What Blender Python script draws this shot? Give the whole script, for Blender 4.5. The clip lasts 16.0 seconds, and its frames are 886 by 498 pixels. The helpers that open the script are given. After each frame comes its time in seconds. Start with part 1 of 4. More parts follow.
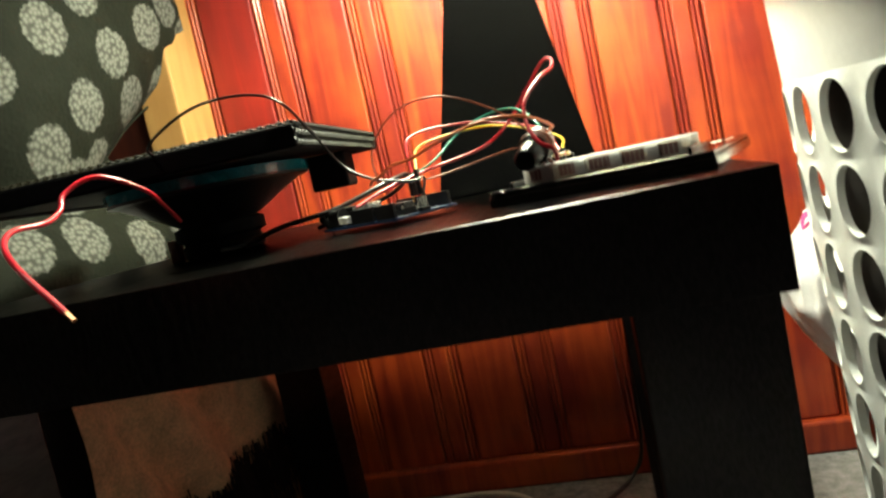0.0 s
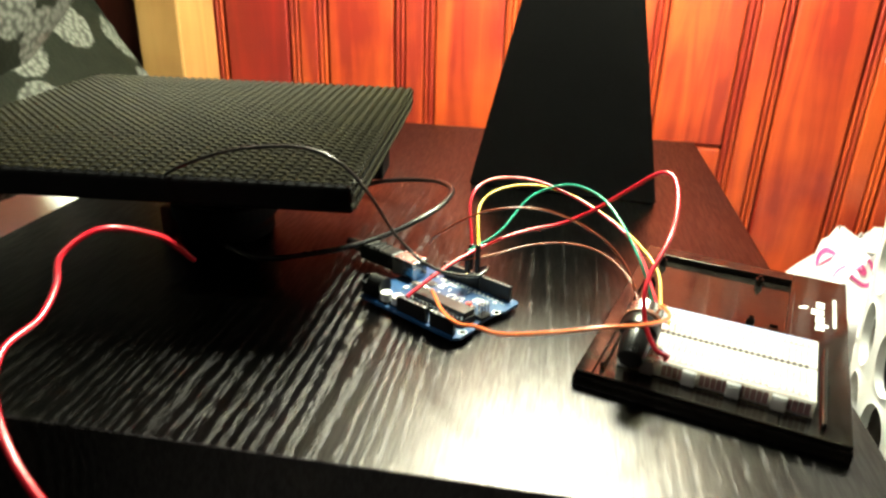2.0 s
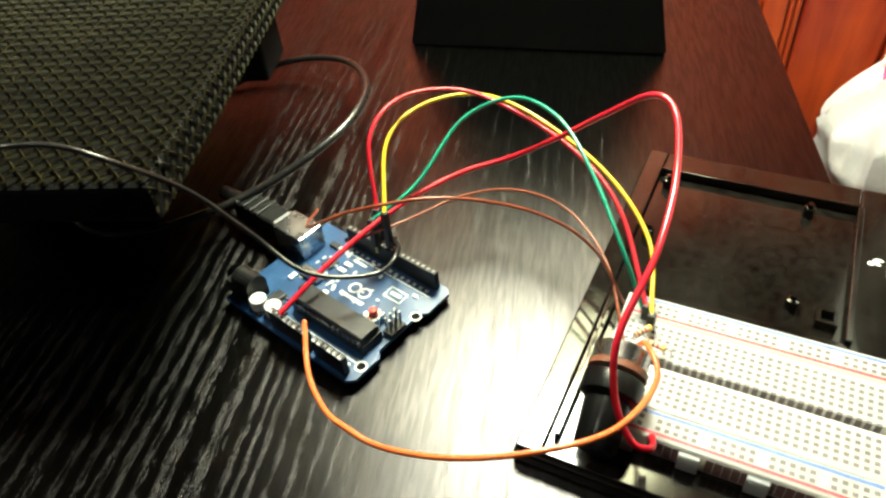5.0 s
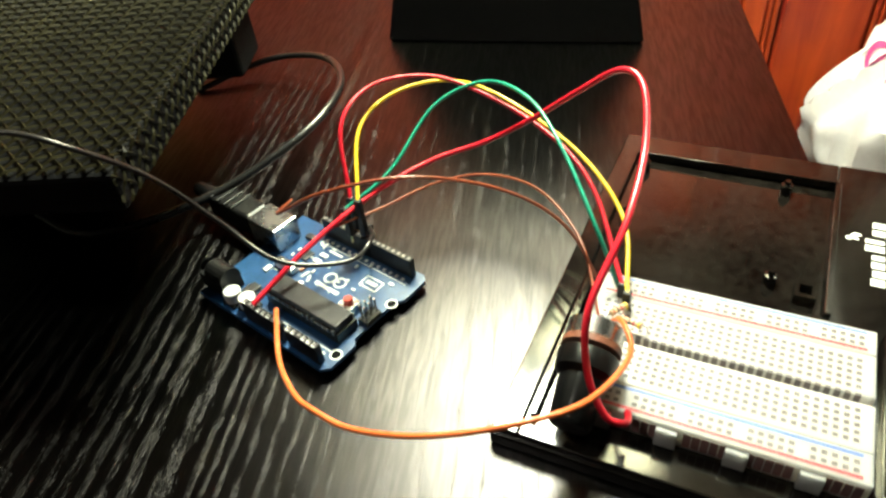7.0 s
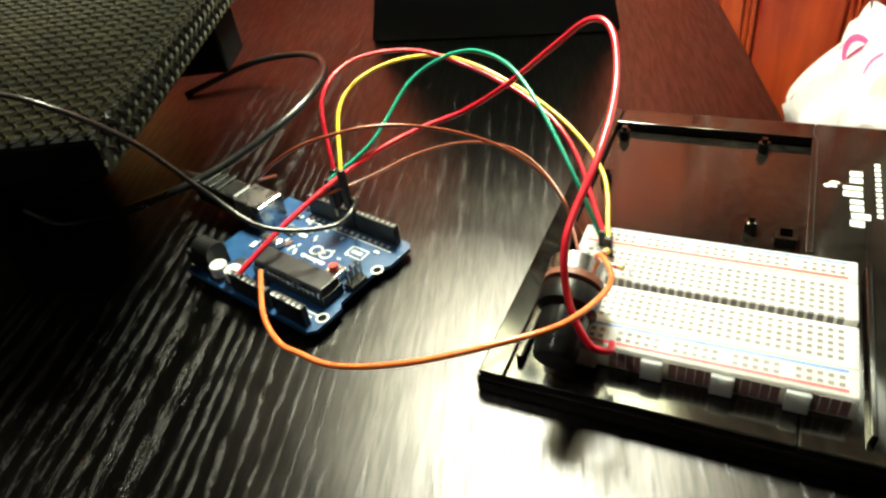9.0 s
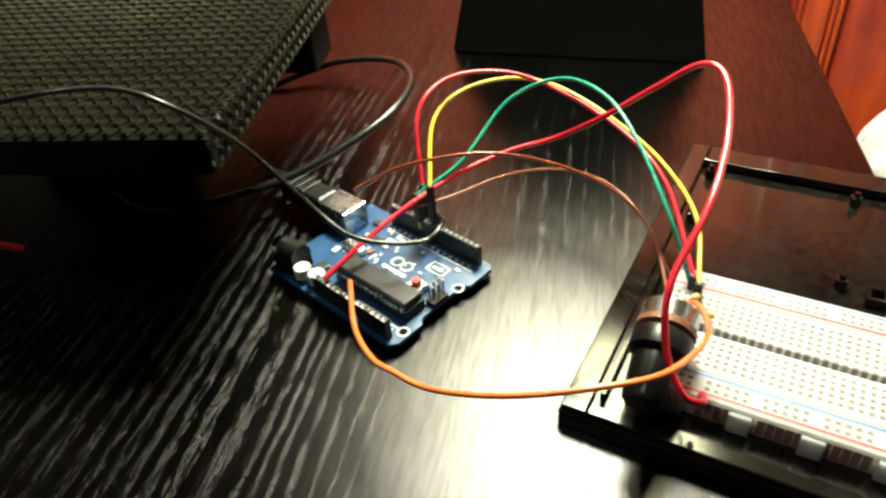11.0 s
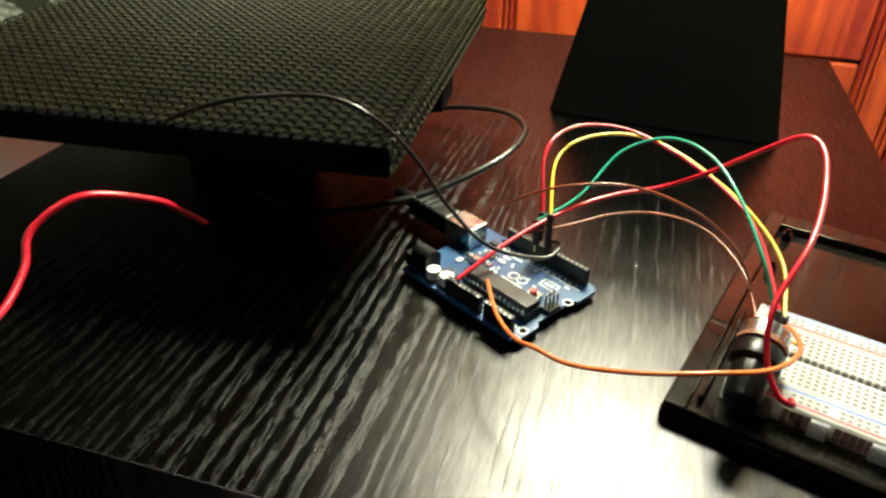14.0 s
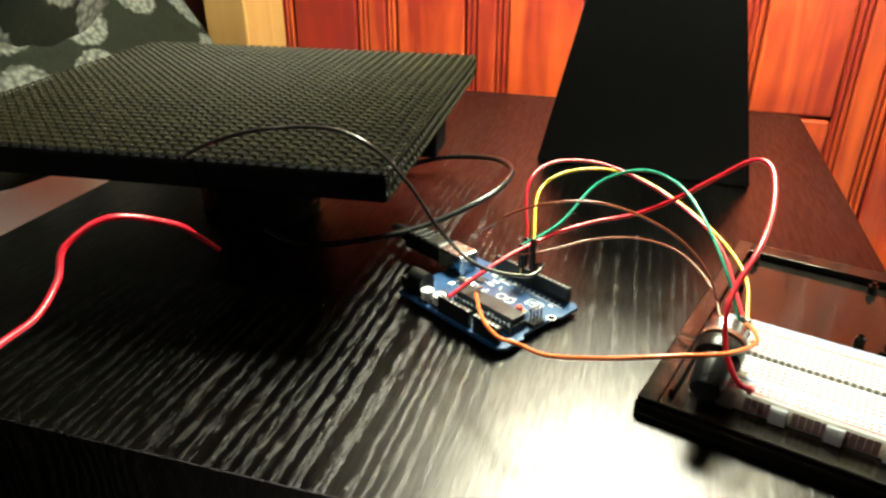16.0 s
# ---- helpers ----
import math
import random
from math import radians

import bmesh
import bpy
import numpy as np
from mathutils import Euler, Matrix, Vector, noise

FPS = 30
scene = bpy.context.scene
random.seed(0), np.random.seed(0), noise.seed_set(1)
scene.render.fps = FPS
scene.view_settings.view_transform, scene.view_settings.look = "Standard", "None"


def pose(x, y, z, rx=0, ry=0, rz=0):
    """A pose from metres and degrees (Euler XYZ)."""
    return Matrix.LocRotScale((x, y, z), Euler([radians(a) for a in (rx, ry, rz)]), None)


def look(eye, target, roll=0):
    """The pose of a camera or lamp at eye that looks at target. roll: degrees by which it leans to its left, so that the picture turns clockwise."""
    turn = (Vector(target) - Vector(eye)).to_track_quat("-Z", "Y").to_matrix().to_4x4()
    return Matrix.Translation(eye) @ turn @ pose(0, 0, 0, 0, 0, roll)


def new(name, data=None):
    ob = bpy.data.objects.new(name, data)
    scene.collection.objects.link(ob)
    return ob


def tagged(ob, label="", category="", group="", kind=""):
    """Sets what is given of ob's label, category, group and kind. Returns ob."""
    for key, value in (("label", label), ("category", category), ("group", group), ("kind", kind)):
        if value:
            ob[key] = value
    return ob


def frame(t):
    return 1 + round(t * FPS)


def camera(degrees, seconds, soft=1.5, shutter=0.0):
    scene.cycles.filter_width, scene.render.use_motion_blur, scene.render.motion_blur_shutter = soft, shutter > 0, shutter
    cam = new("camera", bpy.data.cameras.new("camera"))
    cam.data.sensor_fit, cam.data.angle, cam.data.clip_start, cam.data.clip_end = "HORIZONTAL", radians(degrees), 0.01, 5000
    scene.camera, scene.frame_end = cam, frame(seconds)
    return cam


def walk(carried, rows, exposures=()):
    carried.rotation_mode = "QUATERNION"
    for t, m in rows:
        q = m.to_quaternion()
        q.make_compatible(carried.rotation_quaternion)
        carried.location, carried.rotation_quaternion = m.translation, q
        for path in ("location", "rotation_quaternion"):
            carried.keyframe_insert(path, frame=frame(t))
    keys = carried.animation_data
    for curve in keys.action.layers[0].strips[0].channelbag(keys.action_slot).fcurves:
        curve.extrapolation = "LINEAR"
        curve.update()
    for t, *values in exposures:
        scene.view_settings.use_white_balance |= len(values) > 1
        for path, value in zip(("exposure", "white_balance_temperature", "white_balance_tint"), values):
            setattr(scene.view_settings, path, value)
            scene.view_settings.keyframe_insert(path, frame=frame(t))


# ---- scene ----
cam = camera(64.6, 16.0, soft=2.5, shutter=0.8)
PATH = [
    (0, (-0.073, -0.298, 0.472), (-0.509, 1.644, 0.274), -12.2),
    (0.5, (-0.081, -0.284, 0.509), (-0.523, 1.642, 0.201), -9.5),
    (1, (-0.102, -0.268, 0.556), (-0.512, 1.631, 0.081), -5.3),
    (1.5, (-0.137, -0.244, 0.592), (-0.458, 1.638, -0.002), 0.7),
    (2, (-0.144, -0.206, 0.637), (-0.431, 1.602, -0.168), 1.8),
    (2.5, (-0.14, -0.153, 0.665), (-0.38, 1.545, -0.364), 0.3),
    (3, (-0.13, -0.101, 0.674), (-0.372, 1.465, -0.547), -1.3),
    (3.5, (-0.126, -0.075, 0.667), (-0.347, 1.43, -0.632), -2.3),
    (4, (-0.119, -0.051, 0.658), (-0.414, 1.417, -0.668), -4.4),
    (6.5, (-0.1096, -0.041, 0.6424), (-0.452, 1.397, -0.705), -7.1),
    (7, (-0.106, -0.046, 0.638), (-0.435, 1.418, -0.684), -7.5),
    (7.5, (-0.106, -0.058, 0.627), (-0.387, 1.47, -0.632), -6.7),
    (8, (-0.102, -0.055, 0.627), (-0.37, 1.427, -0.689), -8.2),
    (8.2, (-0.1, -0.064, 0.617), (-0.381, 1.477, -0.627), -8.3),
    (10.5, (-0.11, -0.065, 0.624), (-0.509, 1.457, -0.611), -7.6),
    (11, (-0.12, -0.064, 0.628), (-0.526, 1.455, -0.608), -5.6),
    (11.5, (-0.128, -0.066, 0.629), (-0.551, 1.441, -0.616), -4.7),
    (12, (-0.142, -0.082, 0.635), (-0.546, 1.45, -0.586), -2.2),
    (12.5, (-0.148, -0.099, 0.644), (-0.611, 1.453, -0.529), -0.9),
    (13, (-0.15, -0.107, 0.646), (-0.605, 1.466, -0.502), -0.1),
    (13.5, (-0.149, -0.119, 0.64), (-0.623, 1.484, -0.458), 0.5),
    (14, (-0.151, -0.122, 0.639), (-0.62, 1.489, -0.449), 0.8),
    (14.5, (-0.149, -0.132, 0.636), (-0.64, 1.504, -0.404), 1.2),
    (15, (-0.146, -0.141, 0.634), (-0.654, 1.518, -0.361), 1.1),
    (15.5, (-0.141, -0.153, 0.632), (-0.659, 1.543, -0.292), 0.8),
    (16, (-0.136, -0.156, 0.632), (-0.643, 1.556, -0.269), 0.0),
]
walk(cam, [(t, look(eye, target, roll)) for t, eye, target, roll in PATH],
     [(0, -0.1), (1.5, 0.0), (2.5, 0.15), (3, 0.2), (3.5, -0.3), (4, -0.5), (8.2, -0.45), (10.5, -0.4), (12.5, -0.6), (14, -0.6), (16, -0.15)])

# ---- light ----
world = bpy.data.worlds.new("room_dark")
world.use_nodes = True
world.node_tree.nodes["Background"].inputs[0].default_value = (0.55, 0.6, 0.5, 1)
world.node_tree.nodes["Background"].inputs[1].default_value = 0.003
scene.world = world
scene.view_settings.exposure = 0.0


def lamp(name, kind, m, energy, color, soft):
    data = bpy.data.lights.new(name, kind)
    data.energy, data.color = energy, color
    data.shadow_soft_size = soft
    ob = new(name, data)
    ob.matrix_world = m
    return ob


LAMP = Vector((-0.132, 0.372, 0.915))
lamp("bulb_light", "POINT", pose(*LAMP), 45.0, (0.94, 1.0, 0.79), soft=0.055)
# the room's own ceiling light, behind the eye
lamp("ceiling_bulb", "POINT", pose(-0.85, -0.4, 2.27), 36.0, (1.0, 0.97, 0.82), soft=0.09)


# ---- materials ----
def mat(name, color, rough=0.5, metal=0.0, spread=0.25, scale=60.0, bump=0.0, coat=0.0, spec=0.5, stretch=(1, 1, 1), clear=0.0):
    """A surface with two scales of colour change, uneven gloss and fine relief."""
    m = bpy.data.materials.new(name)
    m.use_nodes = True
    n, link = m.node_tree.nodes, m.node_tree.links
    b = n["Principled BSDF"]
    co, mp = n.new("ShaderNodeTexCoord"), n.new("ShaderNodeMapping")
    mp.inputs["Scale"].default_value = stretch
    link.new(co.outputs["Object"], mp.inputs["Vector"])
    fine, wide = n.new("ShaderNodeTexNoise"), n.new("ShaderNodeTexNoise")
    fine.inputs["Scale"].default_value, fine.inputs["Detail"].default_value = scale * 8, 6
    wide.inputs["Scale"].default_value, wide.inputs["Detail"].default_value = scale, 3
    link.new(mp.outputs[0], fine.inputs["Vector"]), link.new(mp.outputs[0], wide.inputs["Vector"])
    add = n.new("ShaderNodeMath")
    add.operation = "ADD"
    link.new(fine.outputs[0], add.inputs[0]), link.new(wide.outputs[0], add.inputs[1])
    ramp = n.new("ShaderNodeMapRange")
    ramp.inputs[1].default_value, ramp.inputs[2].default_value = 0.7, 1.3
    link.new(add.outputs[0], ramp.inputs[0])
    mix = n.new("ShaderNodeMix")
    mix.data_type = "RGBA"
    link.new(ramp.outputs[0], mix.inputs[0])
    mix.inputs[6].default_value = (*[c * (1 - spread) for c in color], 1)
    mix.inputs[7].default_value = (*[min(1, c * (1 + spread)) for c in color], 1)
    link.new(mix.outputs[2], b.inputs["Base Color"])
    rr = n.new("ShaderNodeMapRange")
    rr.inputs[3].default_value, rr.inputs[4].default_value = max(0.02, rough - 0.08), min(1, rough + 0.08)
    link.new(wide.outputs[0], rr.inputs[0]), link.new(rr.outputs[0], b.inputs["Roughness"])
    b.inputs["Metallic"].default_value = metal
    b.inputs["Coat Weight"].default_value = coat
    b.inputs["Specular IOR Level"].default_value = spec
    b.inputs["Transmission Weight"].default_value = clear
    if bump:
        bp = n.new("ShaderNodeBump")
        bp.inputs["Strength"].default_value, bp.inputs["Distance"].default_value = bump, 0.001
        link.new(add.outputs[0], bp.inputs["Height"]), link.new(bp.outputs[0], b.inputs["Normal"])
    return m


BLACK_PLASTIC = mat("black_plastic", (0.0055, 0.0055, 0.0055), 0.42, bump=0.05, spec=0.35)
GLOSS_BLACK = mat("gloss_black_plastic", (0.0065, 0.0055, 0.0045), 0.10, spread=0.7, scale=38, spec=0.42)
MATT_BLACK = mat("matt_black", (0.0035, 0.0035, 0.0038), 0.75, bump=0.2, spec=0.08)
CHIP = mat("chip_black", (0.025, 0.024, 0.026), 0.35, scale=200)
BOARD_BLUE = mat("blue_solder_mask", (0.004, 0.048, 0.145), 0.33, spread=0.25, scale=120, spec=0.9)
PRINT_WHITE = mat("white_print", (0.75, 0.78, 0.74), 0.5, spread=0.1)
CAN = mat("brushed_can", (0.86, 0.86, 0.83), 0.5, metal=0.6, spread=0.08, scale=120)
STEEL = mat("bright_metal", (0.62, 0.60, 0.58), 0.27, metal=1.0, spread=0.1, scale=120)
KNOB_BLACK = mat("knob_black", (0.004, 0.004, 0.004), 0.30, spec=0.22)
GOLD = mat("gold_pin", (0.75, 0.55, 0.25), 0.3, metal=1.0)
WHITE_PLASTIC = mat("white_plastic", (0.80, 0.80, 0.77), 0.35, spread=0.04, scale=25)
BREADBOARD = mat("breadboard_plastic", (0.60, 0.585, 0.56), 0.4, spread=0.04, scale=100)
for key, value in (("Subsurface Weight", 0.7), ("Subsurface Scale", 0.02), ("Subsurface Radius", (1.0, 0.9, 0.8))):
    BREADBOARD.node_tree.nodes["Principled BSDF"].inputs[key].default_value = value
# dark colours that stand in for shade inside slots, holes and notches
SLOT_SHADE = mat("side_slot_shade", (0.24, 0.13, 0.13), 0.6)
HOLE_SHADE = mat("contact_hole_shade", (0.15, 0.13, 0.13), 0.6)
LINE_RED = mat("red_rail_line", (0.60, 0.05, 0.07), 0.5)
LINE_BLUE = mat("blue_rail_line", (0.10, 0.18, 0.50), 0.5)
BROWN_WAFER = mat("brown_wafer", (0.20, 0.07, 0.04), 0.5)
RED_BUTTON = mat("red_button", (0.60, 0.06, 0.04), 0.4)
CARPET = mat("grey_carpet", (0.22, 0.21, 0.205), 0.95, spread=0.45, scale=90, bump=1.0, spec=0.1)
PLASTER = mat("wall_paint", (0.035, 0.030, 0.025), 0.8, spread=0.06, scale=6, bump=0.1)
PAPER = mat("white_sheet", (0.85, 0.86, 0.82), 0.7, spread=0.03, scale=20)
BAG = mat("thin_white_bag", (0.82, 0.80, 0.80), 0.35, spread=0.05, scale=30)
BAG_PINK = mat("pink_print", (0.70, 0.10, 0.32), 0.4, spread=0.2)
THROW = mat("brown_throw", (0.80, 0.50, 0.30), 0.85, spread=0.25, scale=40, bump=0.5, spec=0.2)
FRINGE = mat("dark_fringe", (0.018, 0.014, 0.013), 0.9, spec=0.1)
SHADE = mat("cream_shade", (0.72, 0.68, 0.54), 0.8)
BLUE_FOIL = mat("blue_gasket", (0.006, 0.13, 0.17), 0.25, spread=0.4, scale=60)
COPPER = mat("bare_copper", (0.80, 0.42, 0.22), 0.35, metal=1.0)


def wire_mat(name, color):
    return mat(name, color, 0.3, spread=0.08, scale=150, coat=0.2)


WIRE = {"red": wire_mat("red_wire", (0.62, 0.012, 0.03)), "yellow": wire_mat("yellow_wire", (0.80, 0.55, 0.02)),
        "green": wire_mat("green_wire", (0.010, 0.27, 0.17)), "brown": wire_mat("brown_wire", (0.24, 0.05, 0.020)),
        "orange": wire_mat("orange_wire", (0.80, 0.17, 0.045)), "black": wire_mat("black_wire", (0.012, 0.012, 0.012)),
        "white": wire_mat("white_wire", (0.7, 0.68, 0.62))}


def nodes_of(m):
    return m.node_tree.nodes, m.node_tree.links, m.node_tree.nodes["Principled BSDF"]


def table_wood():
    """Black-brown ash print: a dark film with open grain along y, whose flecked bands are rougher than the smooth film."""
    m = bpy.data.materials.new("black_brown_wood")
    m.use_nodes = True
    n, link, b = nodes_of(m)
    co = n.new("ShaderNodeTexCoord")

    def streaks(scale, along, detail, twist):
        mp, tex = n.new("ShaderNodeMapping"), n.new("ShaderNodeTexNoise")
        mp.inputs["Scale"].default_value = (1, along, 0.4)
        tex.inputs["Scale"].default_value, tex.inputs["Detail"].default_value, tex.inputs["Distortion"].default_value = scale, detail, twist
        link.new(co.outputs["Object"], mp.inputs[0]), link.new(mp.outputs[0], tex.inputs[0])
        return tex.outputs[0]

    def between(value, low, high, a=0.0, z=1.0):
        r = n.new("ShaderNodeMapRange")
        r.inputs[1].default_value, r.inputs[2].default_value, r.inputs[3].default_value, r.inputs[4].default_value = low, high, a, z
        link.new(value, r.inputs[0])
        return r.outputs[0]

    def times(a, c):
        r = n.new("ShaderNodeMath")
        r.operation = "MULTIPLY"
        link.new(a, r.inputs[0]), link.new(c, r.inputs[1])
        return r.outputs[0]

    axes = n.new("ShaderNodeSeparateXYZ")
    link.new(co.outputs["Object"], axes.inputs[0])
    # growth rings: nested lines along the board, broad and flecked on one side, thin and far apart on the other
    rings, drift = n.new("ShaderNodeMath"), n.new("ShaderNodeMath")
    drift.operation = "MULTIPLY_ADD"
    drift.inputs[1].default_value = 150.0
    rings.operation = "MULTIPLY_ADD"
    rings.inputs[1].default_value = 6.0
    link.new(streaks(26, 0.06, 1, 0.0), rings.inputs[0])
    link.new(between(streaks(620, 0.16, 4, 0.5), 0.3, 0.7, 0.0, 0.28), drift.inputs[2])
    link.new(axes.outputs[0], drift.inputs[0]), link.new(drift.outputs[0], rings.inputs[2])
    ring, edge = n.new("ShaderNodeMath"), n.new("ShaderNodeMath")
    ring.operation, edge.operation = "FRACT", "SUBTRACT"
    link.new(rings.outputs[0], ring.inputs[0]), link.new(ring.outputs[0], edge.inputs[0])
    link.new(between(axes.outputs[0], 0.010, 0.070, 0.42, 0.80), edge.inputs[1])
    band = times(between(edge.outputs[0], 0.0, 0.16), between(axes.outputs[0], 0.02, 0.09, 1.0, 0.42))
    thin = between(streaks(760, 0.12, 4, 0.4), 0.42, 0.56)
    speck = between(streaks(2100, 0.5, 3, 0.2), 0.44, 0.56)
    grain = times(times(between(band, 0, 1, 0.04, 1.0), between(thin, 0, 1, 0.22, 1.0)), between(speck, 0, 1, 0.06, 1.0))
    mix = n.new("ShaderNodeMix")
    mix.data_type = "RGBA"
    mix.inputs[6].default_value, mix.inputs[7].default_value = (0.0009, 0.0009, 0.0008, 1), (0.0048, 0.0046, 0.0034, 1)
    link.new(grain, mix.inputs[0]), link.new(mix.outputs[2], b.inputs["Base Color"])
    # a thin satin lacquer over the dark print: smooth between the flecks, dull on them
    b.inputs["Specular IOR Level"].default_value = 0.0
    gloss, fres, coat = n.new("ShaderNodeBsdfAnisotropic"), n.new("ShaderNodeFresnel"), n.new("ShaderNodeMixShader")
    gloss.distribution = "BECKMANN"
    gloss.inputs["Color"].default_value = (0.98, 0.92, 0.96, 1)
    fres.inputs["IOR"].default_value = 1.49
    link.new(between(grain, 0, 1, 0.35, 0.55), gloss.inputs["Roughness"])
    link.new(times(between(fres.outputs[0], 0.0, 0.17, 0.0, 0.17), between(streaks(620, 0.09, 5, 0.6), 0.38, 0.62, 0.76, 1.06)), coat.inputs[0]), link.new(b.outputs[0], coat.inputs[1]), link.new(gloss.outputs[0], coat.inputs[2])
    link.new(coat.outputs[0], n["Material Output"].inputs["Surface"])
    bp = n.new("ShaderNodeBump")
    bp.inputs["Strength"].default_value, bp.inputs["Distance"].default_value = 0.18, 0.0005
    link.new(grain, bp.inputs["Height"]), link.new(bp.outputs[0], b.inputs["Normal"]), link.new(bp.outputs[0], gloss.inputs["Normal"])
    return m


def pine(name, light, dark, knots=True):
    """Varnished pine: long grain along z, knots, and a shift of tone from board to board."""
    m = bpy.data.materials.new(name)
    m.use_nodes = True
    n, link, b = nodes_of(m)
    co, mp, ob = n.new("ShaderNodeTexCoord"), n.new("ShaderNodeMapping"), n.new("ShaderNodeObjectInfo")
    mp.inputs["Scale"].default_value = (1, 1, 0.09)
    shift = n.new("ShaderNodeVectorMath")
    shift.operation = "ADD"
    link.new(co.outputs["Object"], shift.inputs[0])
    comb = n.new("ShaderNodeCombineXYZ")
    by = n.new("ShaderNodeMath")
    by.operation = "MULTIPLY"
    by.inputs[1].default_value = 37.0
    link.new(ob.outputs["Random"], by.inputs[0])
    link.new(by.outputs[0], comb.inputs[0]), link.new(by.outputs[0], comb.inputs[2]), link.new(comb.outputs[0], shift.inputs[1])
    link.new(shift.outputs[0], mp.inputs[0])
    wave = n.new("ShaderNodeTexNoise")
    wave.inputs["Scale"].default_value, wave.inputs["Detail"].default_value, wave.inputs["Distortion"].default_value = 38, 5, 1.2
    link.new(mp.outputs[0], wave.inputs[0])
    blot = n.new("ShaderNodeTexNoise")
    blot.inputs["Scale"].default_value, blot.inputs["Detail"].default_value = 9, 3
    link.new(shift.outputs[0], blot.inputs[0])
    add = n.new("ShaderNodeMath")
    add.operation = "MULTIPLY_ADD"
    add.inputs[1].default_value = 0.8
    link.new(blot.outputs[0], add.inputs[0]), link.new(wave.outputs[0], add.inputs[2])
    ramp = n.new("ShaderNodeMapRange")
    ramp.inputs[1].default_value, ramp.inputs[2].default_value = 0.68, 1.08
    link.new(add.outputs[0], ramp.inputs[0])
    mix = n.new("ShaderNodeMix")
    mix.data_type = "RGBA"
    mix.inputs[6].default_value, mix.inputs[7].default_value = (*light, 1), (*dark, 1)
    link.new(ramp.outputs[0], mix.inputs[0])
    last = mix.outputs[2]
    if knots:
        cell = n.new("ShaderNodeTexVoronoi")
        cell.inputs["Scale"].default_value = 5.5
        flat = n.new("ShaderNodeMapping")
        flat.inputs["Scale"].default_value = (1, 0, 0.6)
        link.new(shift.outputs[0], flat.inputs[0]), link.new(flat.outputs[0], cell.inputs[0])
        near = n.new("ShaderNodeMapRange")
        near.inputs[1].default_value, near.inputs[2].default_value, near.inputs[3].default_value, near.inputs[4].default_value = 0.02, 0.08, 0.75, 0.0
        link.new(cell.outputs["Distance"], near.inputs[0])
        knot = n.new("ShaderNodeMix")
        knot.data_type = "RGBA"
        knot.inputs[7].default_value = (dark[0] * 0.5, dark[1] * 0.4, dark[2] * 0.4, 1)
        link.new(near.outputs[0], knot.inputs[0]), link.new(last, knot.inputs[6])
        last = knot.outputs[2]
    link.new(last, b.inputs["Base Color"])
    b.inputs["Roughness"].default_value = 0.54
    b.inputs["Specular IOR Level"].default_value = 0.40
    b.inputs["Coat Weight"].default_value, b.inputs["Coat Roughness"].default_value = 0.30, 0.20
    bp = n.new("ShaderNodeBump")
    bp.inputs["Strength"].default_value, bp.inputs["Distance"].default_value = 0.25, 0.001
    link.new(add.outputs[0], bp.inputs["Height"]), link.new(bp.outputs[0], b.inputs["Normal"])
    return m


def blossom_fabric():
    """Dark grey-green cotton printed with pale chrysanthemum heads."""
    m = bpy.data.materials.new("blossom_fabric")
    m.use_nodes = True
    n, link, b = nodes_of(m)
    co = n.new("ShaderNodeTexCoord")
    cell, petal, weave = n.new("ShaderNodeTexVoronoi"), n.new("ShaderNodeTexVoronoi"), n.new("ShaderNodeTexNoise")
    flat = n.new("ShaderNodeMapping")
    link.new(co.outputs["UV"], flat.inputs[0])
    cell.inputs["Scale"].default_value, cell.inputs["Randomness"].default_value = 12.6, 0.45
    petal.inputs["Scale"].default_value = 170.0
    weave.inputs["Scale"].default_value = 150.0
    cell.voronoi_dimensions = petal.voronoi_dimensions = weave.noise_dimensions = "2D"
    for tex in (cell, petal, weave):
        link.new(flat.outputs[0], tex.inputs["Vector"])
    edge = n.new("ShaderNodeMath")
    edge.operation = "MULTIPLY_ADD"
    edge.inputs[1].default_value = 0.11
    link.new(weave.outputs[0], edge.inputs[0]), link.new(cell.outputs["Distance"], edge.inputs[2])
    disc = n.new("ShaderNodeMapRange")
    disc.inputs[1].default_value, disc.inputs[2].default_value, disc.inputs[3].default_value, disc.inputs[4].default_value = 0.40, 0.43, 1.0, 0.0
    link.new(edge.outputs[0], disc.inputs[0])
    pale = n.new("ShaderNodeMapRange")
    pale.inputs[1].default_value, pale.inputs[2].default_value, pale.inputs[3].default_value, pale.inputs[4].default_value = 0.05, 0.7, 1.0, 0.25
    link.new(petal.outputs["Distance"], pale.inputs[0])
    by = n.new("ShaderNodeMath")
    by.operation = "MULTIPLY"
    link.new(disc.outputs[0], by.inputs[0]), link.new(pale.outputs[0], by.inputs[1])
    mix = n.new("ShaderNodeMix")
    mix.data_type = "RGBA"
    mix.inputs[6].default_value, mix.inputs[7].default_value = (0.0050, 0.0062, 0.0032, 1), (0.125, 0.13, 0.115, 1)
    link.new(by.outputs[0], mix.inputs[0]), link.new(mix.outputs[2], b.inputs["Base Color"])
    b.inputs["Roughness"].default_value, b.inputs["Specular IOR Level"].default_value = 0.85, 0.15
    bp = n.new("ShaderNodeBump")
    bp.inputs["Strength"].default_value, bp.inputs["Distance"].default_value = 0.3, 0.001
    link.new(pale.outputs[0], bp.inputs["Height"]), link.new(bp.outputs[0], b.inputs["Normal"])
    return m


